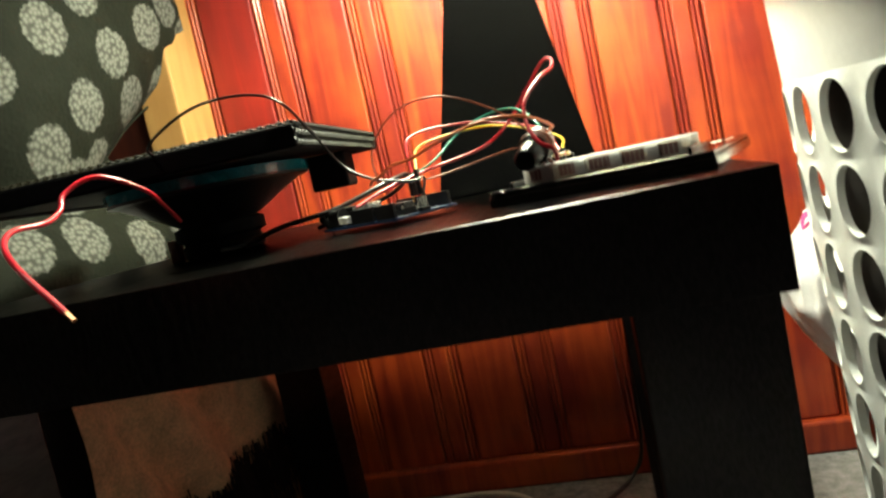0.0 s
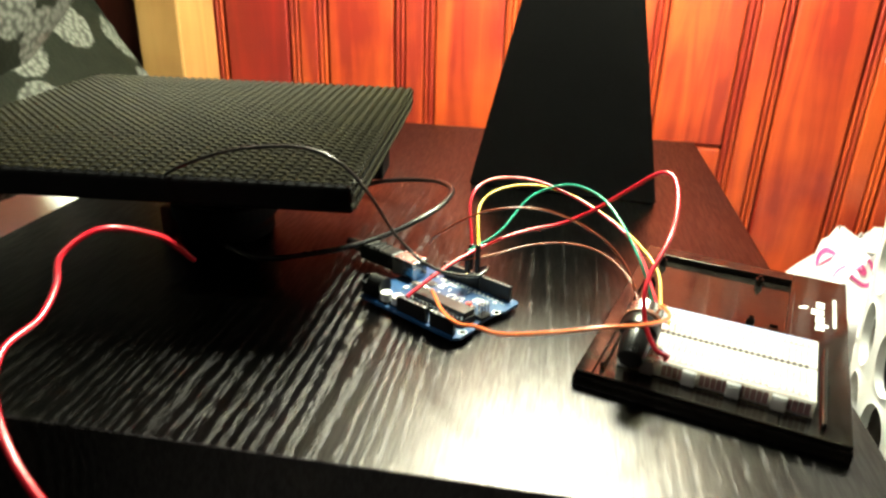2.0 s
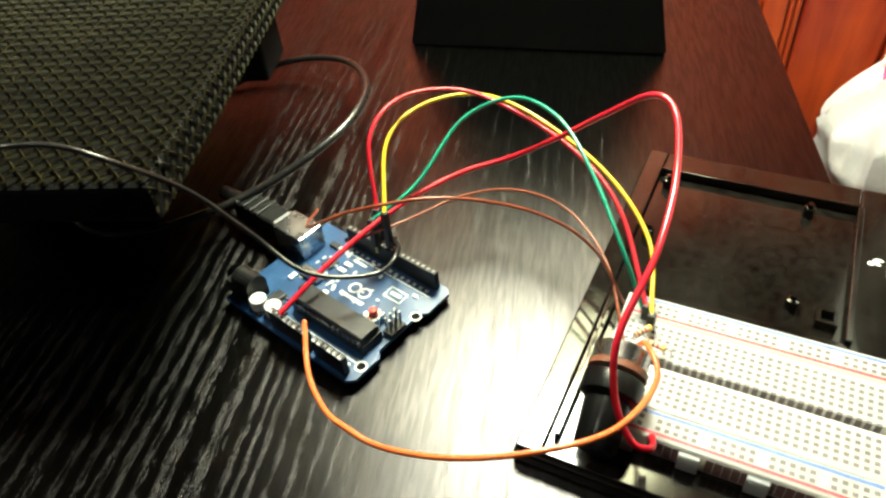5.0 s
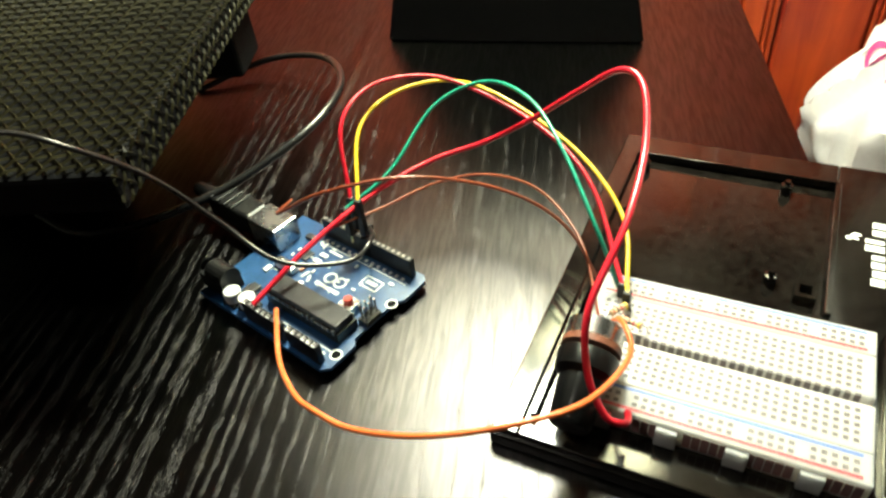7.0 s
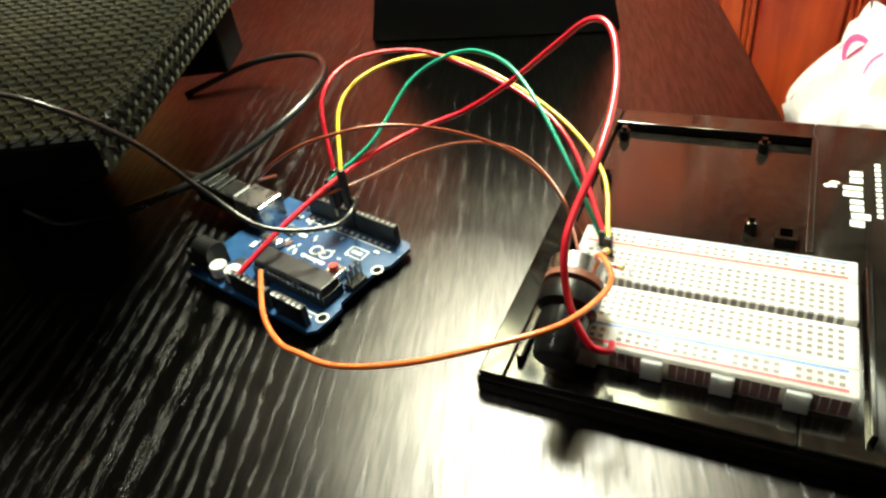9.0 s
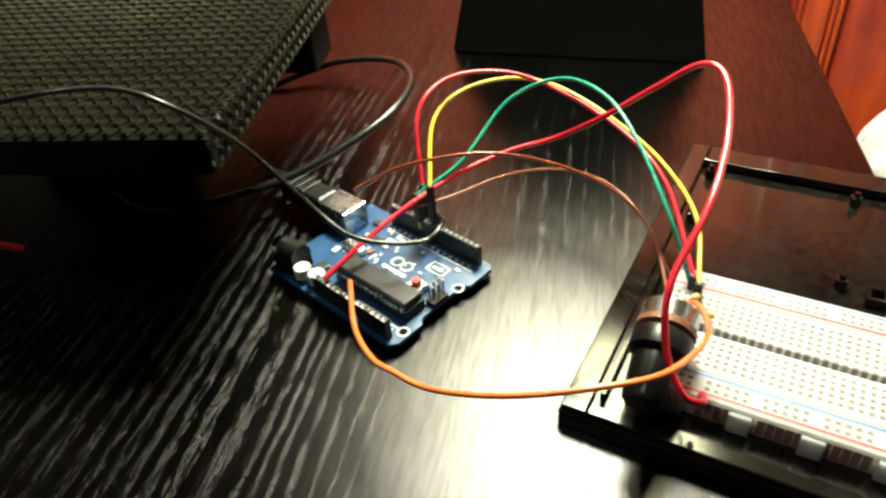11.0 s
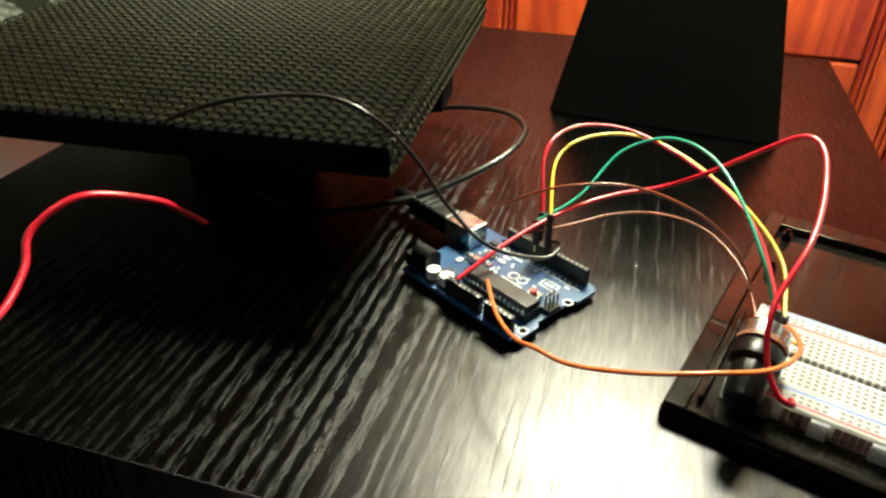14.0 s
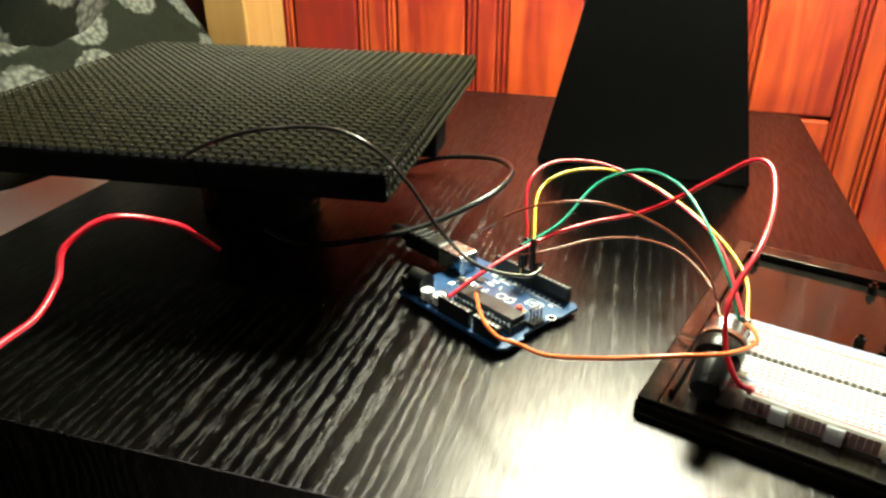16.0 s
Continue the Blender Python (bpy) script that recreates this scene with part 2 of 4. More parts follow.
TABLE_WOOD = table_wood()
PINE = pine("amber_pine", (0.42, 0.054, 0.0064), (0.19, 0.0092, 0.0025))
PINE_EDGE = pine("amber_pine_moulding", (0.41, 0.055, 0.0062), (0.19, 0.010, 0.0026), knots=False)
PINE_PALE = pine("pale_pine", (0.40, 0.22, 0.070), (0.30, 0.15, 0.045), knots=False)
PINE_DARK = pine("cherry_red_pine", (0.24, 0.010, 0.004), (0.15, 0.006, 0.003))
DOOR_WOOD = pine("dark_red_door", (0.16, 0.035, 0.014), (0.09, 0.018, 0.008), knots=False)
BLOSSOM = blossom_fabric()


# ---- builders ----
def mesh_of(name, bm, material, smooth=False):
    data = bpy.data.meshes.new(name)
    bmesh.ops.recalc_face_normals(bm, faces=bm.faces[:])
    if smooth:
        for fc in bm.faces:
            fc.smooth = True
    bm.to_mesh(data)
    bm.free()
    if smooth:
        data.set_sharp_from_angle(angle=radians(42))
    if material:
        data.materials.append(material)
    return data


def part(name, bm, material, parent=None, label="", smooth=False, m=None):
    ob = new(name, mesh_of(name, bm, material, smooth))
    if parent:
        ob.parent = parent
    if m is not None:
        ob.matrix_local = m
    return tagged(ob, label)


def shared(name, data, parent, m):
    ob = new(name, data)
    ob.parent = parent
    ob.matrix_local = m
    return ob


def thing(name, m, label, category, group=""):
    ob = new(name)
    ob.empty_display_size = 0.02
    ob.matrix_world = m
    return tagged(ob, label, category, group)


def add_box(bm, x0, x1, y0, y1, z0, z1, bevel=0.0, m=None):
    r = bmesh.ops.create_cube(bm, size=1.0)
    mm = Matrix.Translation(((x0 + x1) / 2, (y0 + y1) / 2, (z0 + z1) / 2)) @ Matrix.Diagonal((x1 - x0, y1 - y0, z1 - z0, 1))
    bmesh.ops.transform(bm, matrix=(m @ mm) if m else mm, verts=r["verts"])
    if bevel:
        edges = list({e for v in r["verts"] for e in v.link_edges})
        bmesh.ops.bevel(bm, geom=edges, offset=bevel, segments=2, affect="EDGES", profile=0.5)
    return bm


def box(x0, x1, y0, y1, z0, z1, bevel=0.0):
    return add_box(bmesh.new(), x0, x1, y0, y1, z0, z1, bevel)


def add_turned(bm, profile, seg=24, m=None):
    """A body turned about z from rows of (radius, height)."""
    rings = []
    for r, z in profile:
        rings.append([bm.verts.new((r * math.cos(2 * math.pi * k / seg), r * math.sin(2 * math.pi * k / seg), z)) for k in range(seg)])
    for a, b in zip(rings, rings[1:]):
        for k in range(seg):
            bm.faces.new((a[k], a[(k + 1) % seg], b[(k + 1) % seg], b[k]))
    for ring in (rings[0], rings[-1]):
        bm.faces.new(ring)
    if m:
        bmesh.ops.transform(bm, matrix=m, verts=[v for ring in rings for v in ring])
    return bm


def turned(profile, seg=24, m=None):
    return add_turned(bmesh.new(), profile, seg, m)


def glide(points, steps=8):
    """Points along a smooth line through the given ones."""
    p = [Vector(v) for v in points]
    p = [2 * p[0] - p[1], *p, 2 * p[-1] - p[-2]]
    out = []
    for k in range(1, len(p) - 2):
        a, b, c, d = p[k - 1 : k + 3]
        for s in range(steps):
            u = s / steps
            out.append(0.5 * (2 * b + (c - a) * u + (2 * a - 5 * b + 4 * c - d) * u * u + (3 * b - a - 3 * c + d) * u ** 3))
    return out + [p[-2]]


def tube(points, radius, seg=10, steps=8, ends=None):
    """A round cord along a smooth line."""
    line = glide(points, steps)
    bm, rings, side = bmesh.new(), [], Vector((0.3, 0.2, 0.9))
    for k, v in enumerate(line):
        way = (line[min(k + 1, len(line) - 1)] - line[max(k - 1, 0)]).normalized()
        side = (side - way * side.dot(way)).normalized()
        up = way.cross(side)
        rings.append([bm.verts.new(v + radius * (math.cos(2 * math.pi * j / seg) * side + math.sin(2 * math.pi * j / seg) * up)) for j in range(seg)])
    for a, b in zip(rings, rings[1:]):
        for j in range(seg):
            bm.faces.new((a[j], a[(j + 1) % seg], b[(j + 1) % seg], b[j]))
    bm.faces.new(rings[0]), bm.faces.new(rings[-1])
    return bm


def sheet(nx, ny, place, size=(1.0, 1.0)):
    """A grid bent by place(u, v), with UVs that run over size metres."""
    bm = bmesh.new()
    uv = bm.loops.layers.uv.new("UVMap")
    grid = [[bm.verts.new(place(i / nx, j / ny)) for j in range(ny + 1)] for i in range(nx + 1)]
    for i in range(nx):
        for j in range(ny):
            fc = bm.faces.new((grid[i][j], grid[i + 1][j], grid[i + 1][j + 1], grid[i][j + 1]))
            for lp, (a, b) in zip(fc.loops, ((i, j), (i + 1, j), (i + 1, j + 1), (i, j + 1))):
                lp[uv].uv = (a / nx * size[0], b / ny * size[1])
    return bm


# ---- room ----
TOP, FLOOR, WALL = 0.45, 0.03, 0.635
floor = tagged(part("floor", box(-2.2, 1.8, -2.4, 0.7, FLOOR - 0.1, FLOOR), CARPET), "short grey carpet", "floor", kind="structure")
tagged(part("ceiling", box(-2.2, 1.8, -2.4, 0.9, 2.4, 2.5), PLASTER), "plain ceiling", "ceiling", kind="structure")
tagged(part("wall_south", box(-2.2, 1.8, -2.5, -2.4, FLOOR, 2.4), PLASTER), "plain painted wall", "wall", kind="structure")
tagged(part("wall_west", box(-2.3, -2.2, -2.4, 0.75, FLOOR, 2.4), PLASTER), "plain painted wall", "wall", kind="structure")
tagged(part("wall_east", box(1.8, 1.9, -2.4, 0.75, FLOOR, 2.4), PLASTER), "plain painted wall", "wall", kind="structure")
wall = tagged(part("wall_north", box(-2.2, 1.8, WALL + 0.018, WALL + 0.12, FLOOR, 2.4), PINE_EDGE), "amber varnished knotty pine wall panelling", "wall", kind="structure")
base = tagged(part("baseboard", box(-2.2, 1.8, WALL - 0.014, WALL + 0.018, FLOOR, 0.072, 0.004), PINE_EDGE), "amber pine baseboard at the carpet", "baseboard", kind="structure")


def board(x0, x1, z0, z1, material, name="panel_board"):
    ob = part(name, box(x0, x1, WALL - 0.001, WALL + 0.0185, z0, z1, 0.003), material, wall)
    return ob


def moulding(x, z0, z1):
    """A fluted joint between two boards: a flat fillet between two pairs of narrow beads, with dark grooves beside each."""
    bm = bmesh.new()
    add_box(bm, x - 0.0112, x + 0.0112, WALL - 0.001, WALL + 0.0184, z0, z1, 0.0025)
    for side in (-1, 1):
        for c in (0.0148, 0.0205):
            add_turned(bm, [(0.0024, z0), (0.0024, z1)], 10, Matrix.Translation((x + side * c, WALL + 0.0012, 0)))
    add_box(bm, x - 0.0245, x + 0.0245, WALL + 0.0045, WALL + 0.0182, z0, z1)
    return part("moulding_strip", bm, PINE_EDGE, wall, smooth=False)


STRIPS = [round(-0.058 + 0.1308 * k, 4) for k in range(-16, 15)]
for x in STRIPS:
    moulding(x, 0.072, 2.4)
for a, b in zip(STRIPS, STRIPS[1:]):
    if abs((a + b) / 2 - 0.0074) < 0.02:
        board(a + 0.0255, b - 0.0255, 0.072, 0.4235, PINE)
        board(a + 0.0255, b - 0.0255, 0.4265, 2.4, PINE)
    else:
        board(a + 0.0255, b - 0.0255, 0.072, 2.4, PINE_DARK if b < -0.43 else PINE)

tagged(part("door_trim", box(-0.622, -0.569, 0.548, WALL - 0.0015, FLOOR, 2.2, 0.003), PINE_PALE), "pale unstained pine post against the panelling", "trim", kind="structure")
tagged(part("door_1", box(-1.3, -0.6235, 0.60, WALL - 0.002, FLOOR, 2.1, 0.003), DOOR_WOOD), "dark red-brown wooden door beside the pale post", "door", kind="structure")

fitting = thing("ceiling_light", pose(-0.85, -0.4, 2.4, 180), "round metal ceiling light fitting with an open rim", "ceiling light")
part("backplate", turned([(0.16, 0.0), (0.16, 0.012), (0.15, 0.018), (0.03, 0.018)], 32), STEEL, fitting)
part("socket", turned([(0.022, 0.018), (0.022, 0.036), (0.016, 0.038)], 20), WHITE_PLASTIC, fitting)

# ---- side table ----
table = thing("side_table", pose(-0.249, 0.275, FLOOR), "black-brown wood-grain square side table", "table")


def at_table(x0, x1, y0, y1, z0, z1, bevel):
    return box(x0 + 0.249, x1 + 0.249, y0 - 0.275, y1 - 0.275, z0 - FLOOR, z1 - FLOOR, bevel)


part("tabletop", at_table(-0.498, 0.0, 0.0, 0.55, 0.398, TOP, 0.0006), TABLE_WOOD, table)
for x0, y0 in ((-0.492, 0.006), (-0.066, 0.006), (-0.492, 0.484), (-0.066, 0.484)):
    part("leg", at_table(x0, x0 + 0.06, y0, y0 + 0.06, FLOOR, 0.398, 0.001), TABLE_WOOD, table)

# ---- table lamp with a tapered base ----
tower = thing("table_lamp", pose(-0.1325, 0.390, TOP, 0, 0, -5.3), "black tapered pyramid table lamp standing on the side table", "lamp")
bm = bmesh.new()
foot = [bm.verts.new((a, b, 0)) for a, b in ((-0.0765, -0.045), (0.0765, -0.045), (0.055, 0.045), (-0.055, 0.045))]
head = [bm.verts.new((0.004 + 0.015 * a, -0.010 + 0.012 * b, 0.30)) for a, b in ((-1, -1), (1, -1), (1, 1), (-1, 1))]
for k in range(4):
    bm.faces.new((foot[k], foot[(k + 1) % 4], head[(k + 1) % 4], head[k]))
bm.faces.new(foot), bm.faces.new(head)
bmesh.ops.bevel(bm, geom=bm.edges[:], offset=0.0015, segments=2, affect="EDGES")
part("base", bm, MATT_BLACK, tower)
part("stem", turned([(0.005, 0.295), (0.005, 0.36), (0.013, 0.362), (0.013, 0.385)], 16, Matrix.Translation((0.004, -0.010, 0))), MATT_BLACK, tower)
bm = bmesh.new()
rings = [[bm.verts.new((r * math.cos(2 * math.pi * k / 48), r * math.sin(2 * math.pi * k / 48), z)) for k in range(48)] for r, z in ((0.135, 0.425), (0.085, 0.63), (0.083, 0.63), (0.133, 0.425))]
for a, b in zip(rings, rings[1:] + rings[:1]):
    for k in range(48):
        bm.faces.new((a[k], a[(k + 1) % 48], b[(k + 1) % 48], b[k]))
part("shade", bm, SHADE, tower, "cream fabric shade", smooth=True)

# ---- bin ----
def laundry_bin():
    """A tapered oval hamper with a wall pierced by oval holes and a heavy rim."""
    ob = thing("laundry_bin", pose(0.244, 0.210, FLOOR, 0, 0, 0), "white plastic laundry hamper pierced with oval holes", "bin")
    bm, cols, rows, hgt, sub = bmesh.new(), 28, 7, 0.55, 24
    z0, pitch = 0.0878, 0.0525
    ra, rb, thick = 0.181, 0.181, 0.004

    def wall_at(u, z, out):
        k = 0.869 + 0.131 * z / hgt
        a = 2 * math.pi * u / cols
        return ((ra * k + out) * math.cos(a), (rb * k + out) * math.sin(a), z)

    for out in (0.0, -thick):
        grid = {}

        def vert(u, z, out=out, grid=grid):
            key = (round((u % cols) * 400), round(z * 1e5))
            if key not in grid:
                grid[key] = bm.verts.new(wall_at(u, z, out))
            return grid[key]

        rims = {}
        for row in range(rows):
            off = 0.25
            zc = z0 + pitch * (row + 0.5)
            for c in range(cols):
                uc = c + off
                square, oval = [], []
                for s in range(sub):
                    a = 2 * math.pi * s / sub
                    ca, sa = math.cos(a), math.sin(a)
                    big = max(abs(ca), abs(sa))
                    square.append((uc + 0.5 * ca / big, zc + pitch / 2 * sa / big))
                    oval.append((uc + 0.37 * ca, zc + pitch * 0.43 * sa))
                sq = [vert(*p) for p in square]
                ov = [bm.verts.new(wall_at(u, z, out * 1.0 + (0.0015 if out == 0 else -0.0))) for u, z in oval]
                rims[row, c] = ov
                for s in range(sub):
                    quad = [sq[s], sq[(s + 1) % sub], ov[(s + 1) % sub], ov[s]]
                    if len(set(quad)) > 2:
                        try:
                            bm.faces.new(list(dict.fromkeys(quad)))
                        except ValueError:
                            pass
        if out == 0.0:
            outer = rims
        else:
            for key, ov in rims.items():
                for s in range(sub):
                    bm.faces.new((outer[key][s], outer[key][(s + 1) % sub], ov[(s + 1) % sub], ov[s]))
    part("body", bm, WHITE_PLASTIC, ob, smooth=True)
    zt = z0 + rows * pitch
    for nm, prof in (("foot", [(-0.004, 0.0), (0.0, 0.0), (0.0, z0), (-0.004, z0)]), ("upper_band", [(-0.004, zt - 0.001), (0.0, zt - 0.001), (0.001, zt + 0.088), (-0.003, zt + 0.088)]),
                     ("rim", [(-0.004, zt + 0.088), (0.016, zt + 0.086), (0.022, zt + 0.091), (0.021, zt + 0.118), (0.014, zt + 0.126), (-0.004, zt + 0.126)])):
        bm = bmesh.new()
        seg, rings = 88, []
        for o, z in prof:
            rings.append([bm.verts.new(wall_at(cols * k / seg, z, o)) for k in range(seg)])
        for a, b in zip(rings, rings[1:] + rings[:1]):
            for k in range(seg):
                bm.faces.new((a[k], a[(k + 1) % seg], b[(k + 1) % seg], b[k]))
        part(nm, bm, WHITE_PLASTIC, ob, smooth=True)
    part("bottom", turned([(0.18, 0.004), (0.18, 0.008)], 32, Matrix.Diagonal((1, 1.15, 1, 1))), WHITE_PLASTIC, ob)

    # added sleeve, coloured dark to stand for the unlit inside of the hamper
    def inner_shade(u, v):
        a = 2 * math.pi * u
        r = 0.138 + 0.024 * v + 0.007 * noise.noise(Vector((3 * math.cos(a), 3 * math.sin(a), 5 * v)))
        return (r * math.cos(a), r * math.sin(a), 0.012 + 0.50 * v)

    part("shade_liner", sheet(64, 16, inner_shade), FRINGE, ob, "added dark sleeve standing for the shade behind the holes", smooth=True)
    return ob


laundry_bin()

# ---- plastic bag on the floor ----
bag = thing("plastic_bag", pose(0.248, 0.535, FLOOR), "crumpled thin white plastic bag with pink ring print", "bag")


def bag_skin(u, v, out=0.0):
    a, z = 2 * math.pi * u, 0.325 * v
    wide = 0.035 + 0.095 * min(1.0, max(0.0, (v - 0.25) / 0.42)) ** 0.8 - 0.045 * max(0.0, v - 0.78) / 0.22
    w = noise.noise(Vector((2.2 * math.cos(a), 2.2 * math.sin(a), 9 * z))) + 0.7 * (0.5 - abs(noise.noise(Vector((4 * math.cos(a), 4 * math.sin(a), 16 * z + 5))))) * 2 - 0.4
    k = 1 + 0.13 * w
    return (wide * 1.05 * k * math.cos(a) + out * math.cos(a), wide * 0.62 * k * math.sin(a) + out * math.sin(a), z + 0.018 * w * v)


part("skin", sheet(96, 44, bag_skin), BAG, bag, smooth=True)
part("gathered_top", sheet(48, 6, lambda u, v: tuple((1 - v) * c + v * d for c, d in zip(bag_skin(u, 1.0), (0.01, 0.0, 0.285)))), BAG, bag, smooth=True)


def bag_ring(cu, cv, r0, r1):
    def place(u, v):
        a, r = 2 * math.pi * u, r0 + (r1 - r0) * v
        return bag_skin(cu + 0.16 * r * math.cos(a) / 0.1, cv + 0.31 * r * math.sin(a) / 0.1, 0.0012)
    return part("ring_print", sheet(24, 2, place), BAG_PINK, bag)


for cu, cv in ((0.520, 0.955), (0.572, 0.95), (0.624, 0.945), (0.676, 0.94), (0.728, 0.945), (0.780, 0.95)):
    bag_ring(cu, cv, 0.0078, 0.0112)
    bag_ring(cu, cv, 0.0006, 0.0036)
for cu, cv in ((0.675, 0.875), (0.722, 0.87), (0.770, 0.875)):
    bag_ring(cu, cv, 0.0068, 0.0098)
part("pink_flash", sheet(14, 6, lambda u, v: bag_skin(0.64 + 0.16 * u, 0.972 + 0.028 * v * math.sin(math.pi * u), 0.0012)), BAG_PINK, bag)

# ---- sofa end with throw, sheet and pillows ----
sofa = thing("sofa", pose(-0.905, 0.12, FLOOR), "dark sofa end standing beside the side table", "sofa")
part("body", box(-0.6, 0.358, -0.6, 0.40, 0.05, 0.353, 0.02), FRINGE, sofa)
part("seat_cushion", box(-0.6, 0.283, -0.598, 0.398, 0.3535, 0.4145, 0.018), FRINGE, sofa)
for x, y in ((0.30, -0.55), (0.30, 0.34), (-0.55, -0.55), (-0.55, 0.34)):
    part("foot", box(x - 0.03, x + 0.03, y - 0.03, y + 0.03, 0, 0.05, 0.004), FRINGE, sofa)


def throw_skin(u, v):
    """Hangs over the sofa's side in slanting folds; v runs from the hem up and over the edge."""
    y, z = 0.192 + 0.378 * u, 0.185 + 0.201 * min(1, v / 0.85)
    fold = 1.5 * abs(math.sin(9 * u + 3.5 * v)) - 0.7 + 0.5 * math.sin(27 * u + 9 * v + 1) + 0.8 * noise.noise(Vector((5 * u, 3 * v, 2)))
    x = -0.530 + 0.012 * fold * (1.15 - v) + 0.004
    if v > 0.85:
        x, z = x - 0.12 * (v - 0.85), 0.3875 + 0.001 * fold
    return (x, y, z)


throw = thing("throw_blanket", Matrix(), "brown woven throw hanging in folds over the sofa's side", "blanket")
part("cloth", sheet(110, 40, throw_skin), THROW, throw, smooth=True)
random.seed(7)
bm = bmesh.new()
for k in range(900):
    u = random.random()
    x, y, z = throw_skin(u, 0.0)
    a = Vector((x + random.uniform(-0.004, 0.008), y, z + random.uniform(0, 0.03)))
    b = a + Vector((random.uniform(-0.004, 0.012), random.uniform(-0.012, 0.012), -random.uniform(0.07, 0.13)))
    side = Vector((0, 0.0014, 0))
    bm.faces.new([bm.verts.new(v) for v in (a - side, a + side, b + side * 0.3, b - side * 0.3)])
tagged(part("fringe", bm, FRINGE, throw, "dark fringe"), kind="stuff")

def paper_skin(u, v):
    """Lies on the cushion and slides down over its edge to the sofa's side rail."""
    x = -0.533 - 0.25 * u
    k = min(1.0, max(0.0, (-0.555 - x) / 0.062))
    return (x, 0.02 + 0.43 * v, 0.3915 + 0.0575 * k * k * (3 - 2 * k) + 0.0012 * math.sin(19 * v + 8 * u))


paper = tagged(part("paper_sheet", sheet(48, 14, paper_skin), PAPER, smooth=True), "large sheet of white paper lying on the sofa", "paper")
paper.modifiers.new("thick", "SOLIDIFY").thickness = 0.0006


def pillow(name, m, w, h, fat, label, shift):
    """A stuffed square: two bulging faces that meet in a creased seam."""
    ob = thing(name, m, label, "pillow", "patterned pillows")
    for side in (1, -1):
        def place(u, v, side=side):
            p, q = 2 * u - 1, 2 * v - 1
            full = max(0.0, (1 - p ** 4) * (1 - q ** 4)) ** 0.75
            pinch = 1 - 0.07 * (1 - abs(p)) * abs(q) - 0.0
            tuck = 0.006 * noise.noise(Vector((9 * p, 9 * q, 3 + side))) * (1 - full * 0.6)
            return (side * (fat * full) + tuck, p * w / 2 * (1 - 0.06 * (1 - q * q)) , q * h / 2 * (1 - 0.06 * (1 - p * p)))
        ob2 = part("cover", sheet(44, 44, place, (w, h)), BLOSSOM, ob, smooth=True)
        for lp in ob2.data.uv_layers[0].data:
            lp.uv = (lp.uv[0] + shift, lp.uv[1] + 0.37 * shift)
    seam = [(0, -w / 2, -h / 2), (0, -w / 2 * 0.94, 0), (0, -w / 2, h / 2), (0, 0, h / 2 * 0.94), (0, w / 2, h / 2), (0, w / 2 * 0.94, 0), (0, w / 2, -h / 2), (0, 0, -h / 2 * 0.94), (0, -w / 2, -h / 2)]
    part("piping", tube(seam, 0.0015, 8, 10), BLOSSOM, ob, smooth=True)
    return ob


# one pillow leans on a corner, the other stands on the seat
pillow("throw_pillow", Matrix.Translation((-0.640, 0.350, 0.795)) @ Matrix.Rotation(radians(-8), 4, "Z") @ Matrix.Rotation(radians(38), 4, "X"), 0.50, 0.50, 0.068, "dark grey-green pillow with white blossom print, leaning on its corner", 0.0)
pillow("throw_pillow", Matrix.Translation((-0.668, 0.365, 0.505)) @ Matrix.Rotation(radians(-4), 4, "Z") @ Matrix.Rotation(radians(-36), 4, "Y"), 0.42, 0.25, 0.058, "dark grey-green pillow with white blossom print, lying on the sofa seat", 0.53)

# ---- cables on the carpet ----
for nm, col, rad, pts, lab in (("floor_cable", "white", 0.0028, [(-0.60, 0.50, 0.0), (-0.47, 0.570, 0.0), (-0.36, 0.606, 0.0), (-0.271, 0.608, 0.0), (-0.212, 0.560, 0.0), (-0.18, 0.44, 0.0)], "white cable lying in a bow on the carpet"),
                               ("floor_cable", "black", 0.0026, [(-0.06, 0.602, 0.40), (-0.064, 0.606, 0.20), (-0.070, 0.606, 0.055), (-0.088, 0.602, 0.008), (-0.128, 0.552, 0.0), (-0.20, 0.46, 0.0)], "black cable hanging down the wall to the carpet")):
    ob = thing(nm, Matrix.Translation((0, 0, FLOOR + rad)), lab, "cable")
    part("sheath", tube(pts, rad, 10, 10), WIRE[col], ob, smooth=True)

# ---- loudspeaker panel ----
spk = thing("loudspeaker", pose(-0.361, 0.212, TOP), "bare loudspeaker driver face up under a black mesh grille panel", "loudspeaker")
part("magnet", turned([(0.029, 0.0), (0.032, 0.002), (0.032, 0.009), (0.030, 0.011), (0.030, 0.013), (0.035, 0.015), (0.035, 0.024), (0.031, 0.026)], 40), MATT_BLACK, spk)
part("basket", turned([(0.030, 0.026), (0.034, 0.028), (0.052, 0.039), (0.070, 0.049), (0.077, 0.050), (0.077, 0.052), (0.03, 0.052)], 48), BLACK_PLASTIC, spk)
part("gasket", turned([(0.072, 0.052), (0.078, 0.052), (0.078, 0.0595), (0.072, 0.0595)], 48), BLUE_FOIL, spk, "teal gasket ring")
part("terminal_block", box(-0.041, -0.0335, -0.014, -0.004, 0.0, 0.018, 0.001), BROWN_WAFER, spk, "red-brown terminal block")
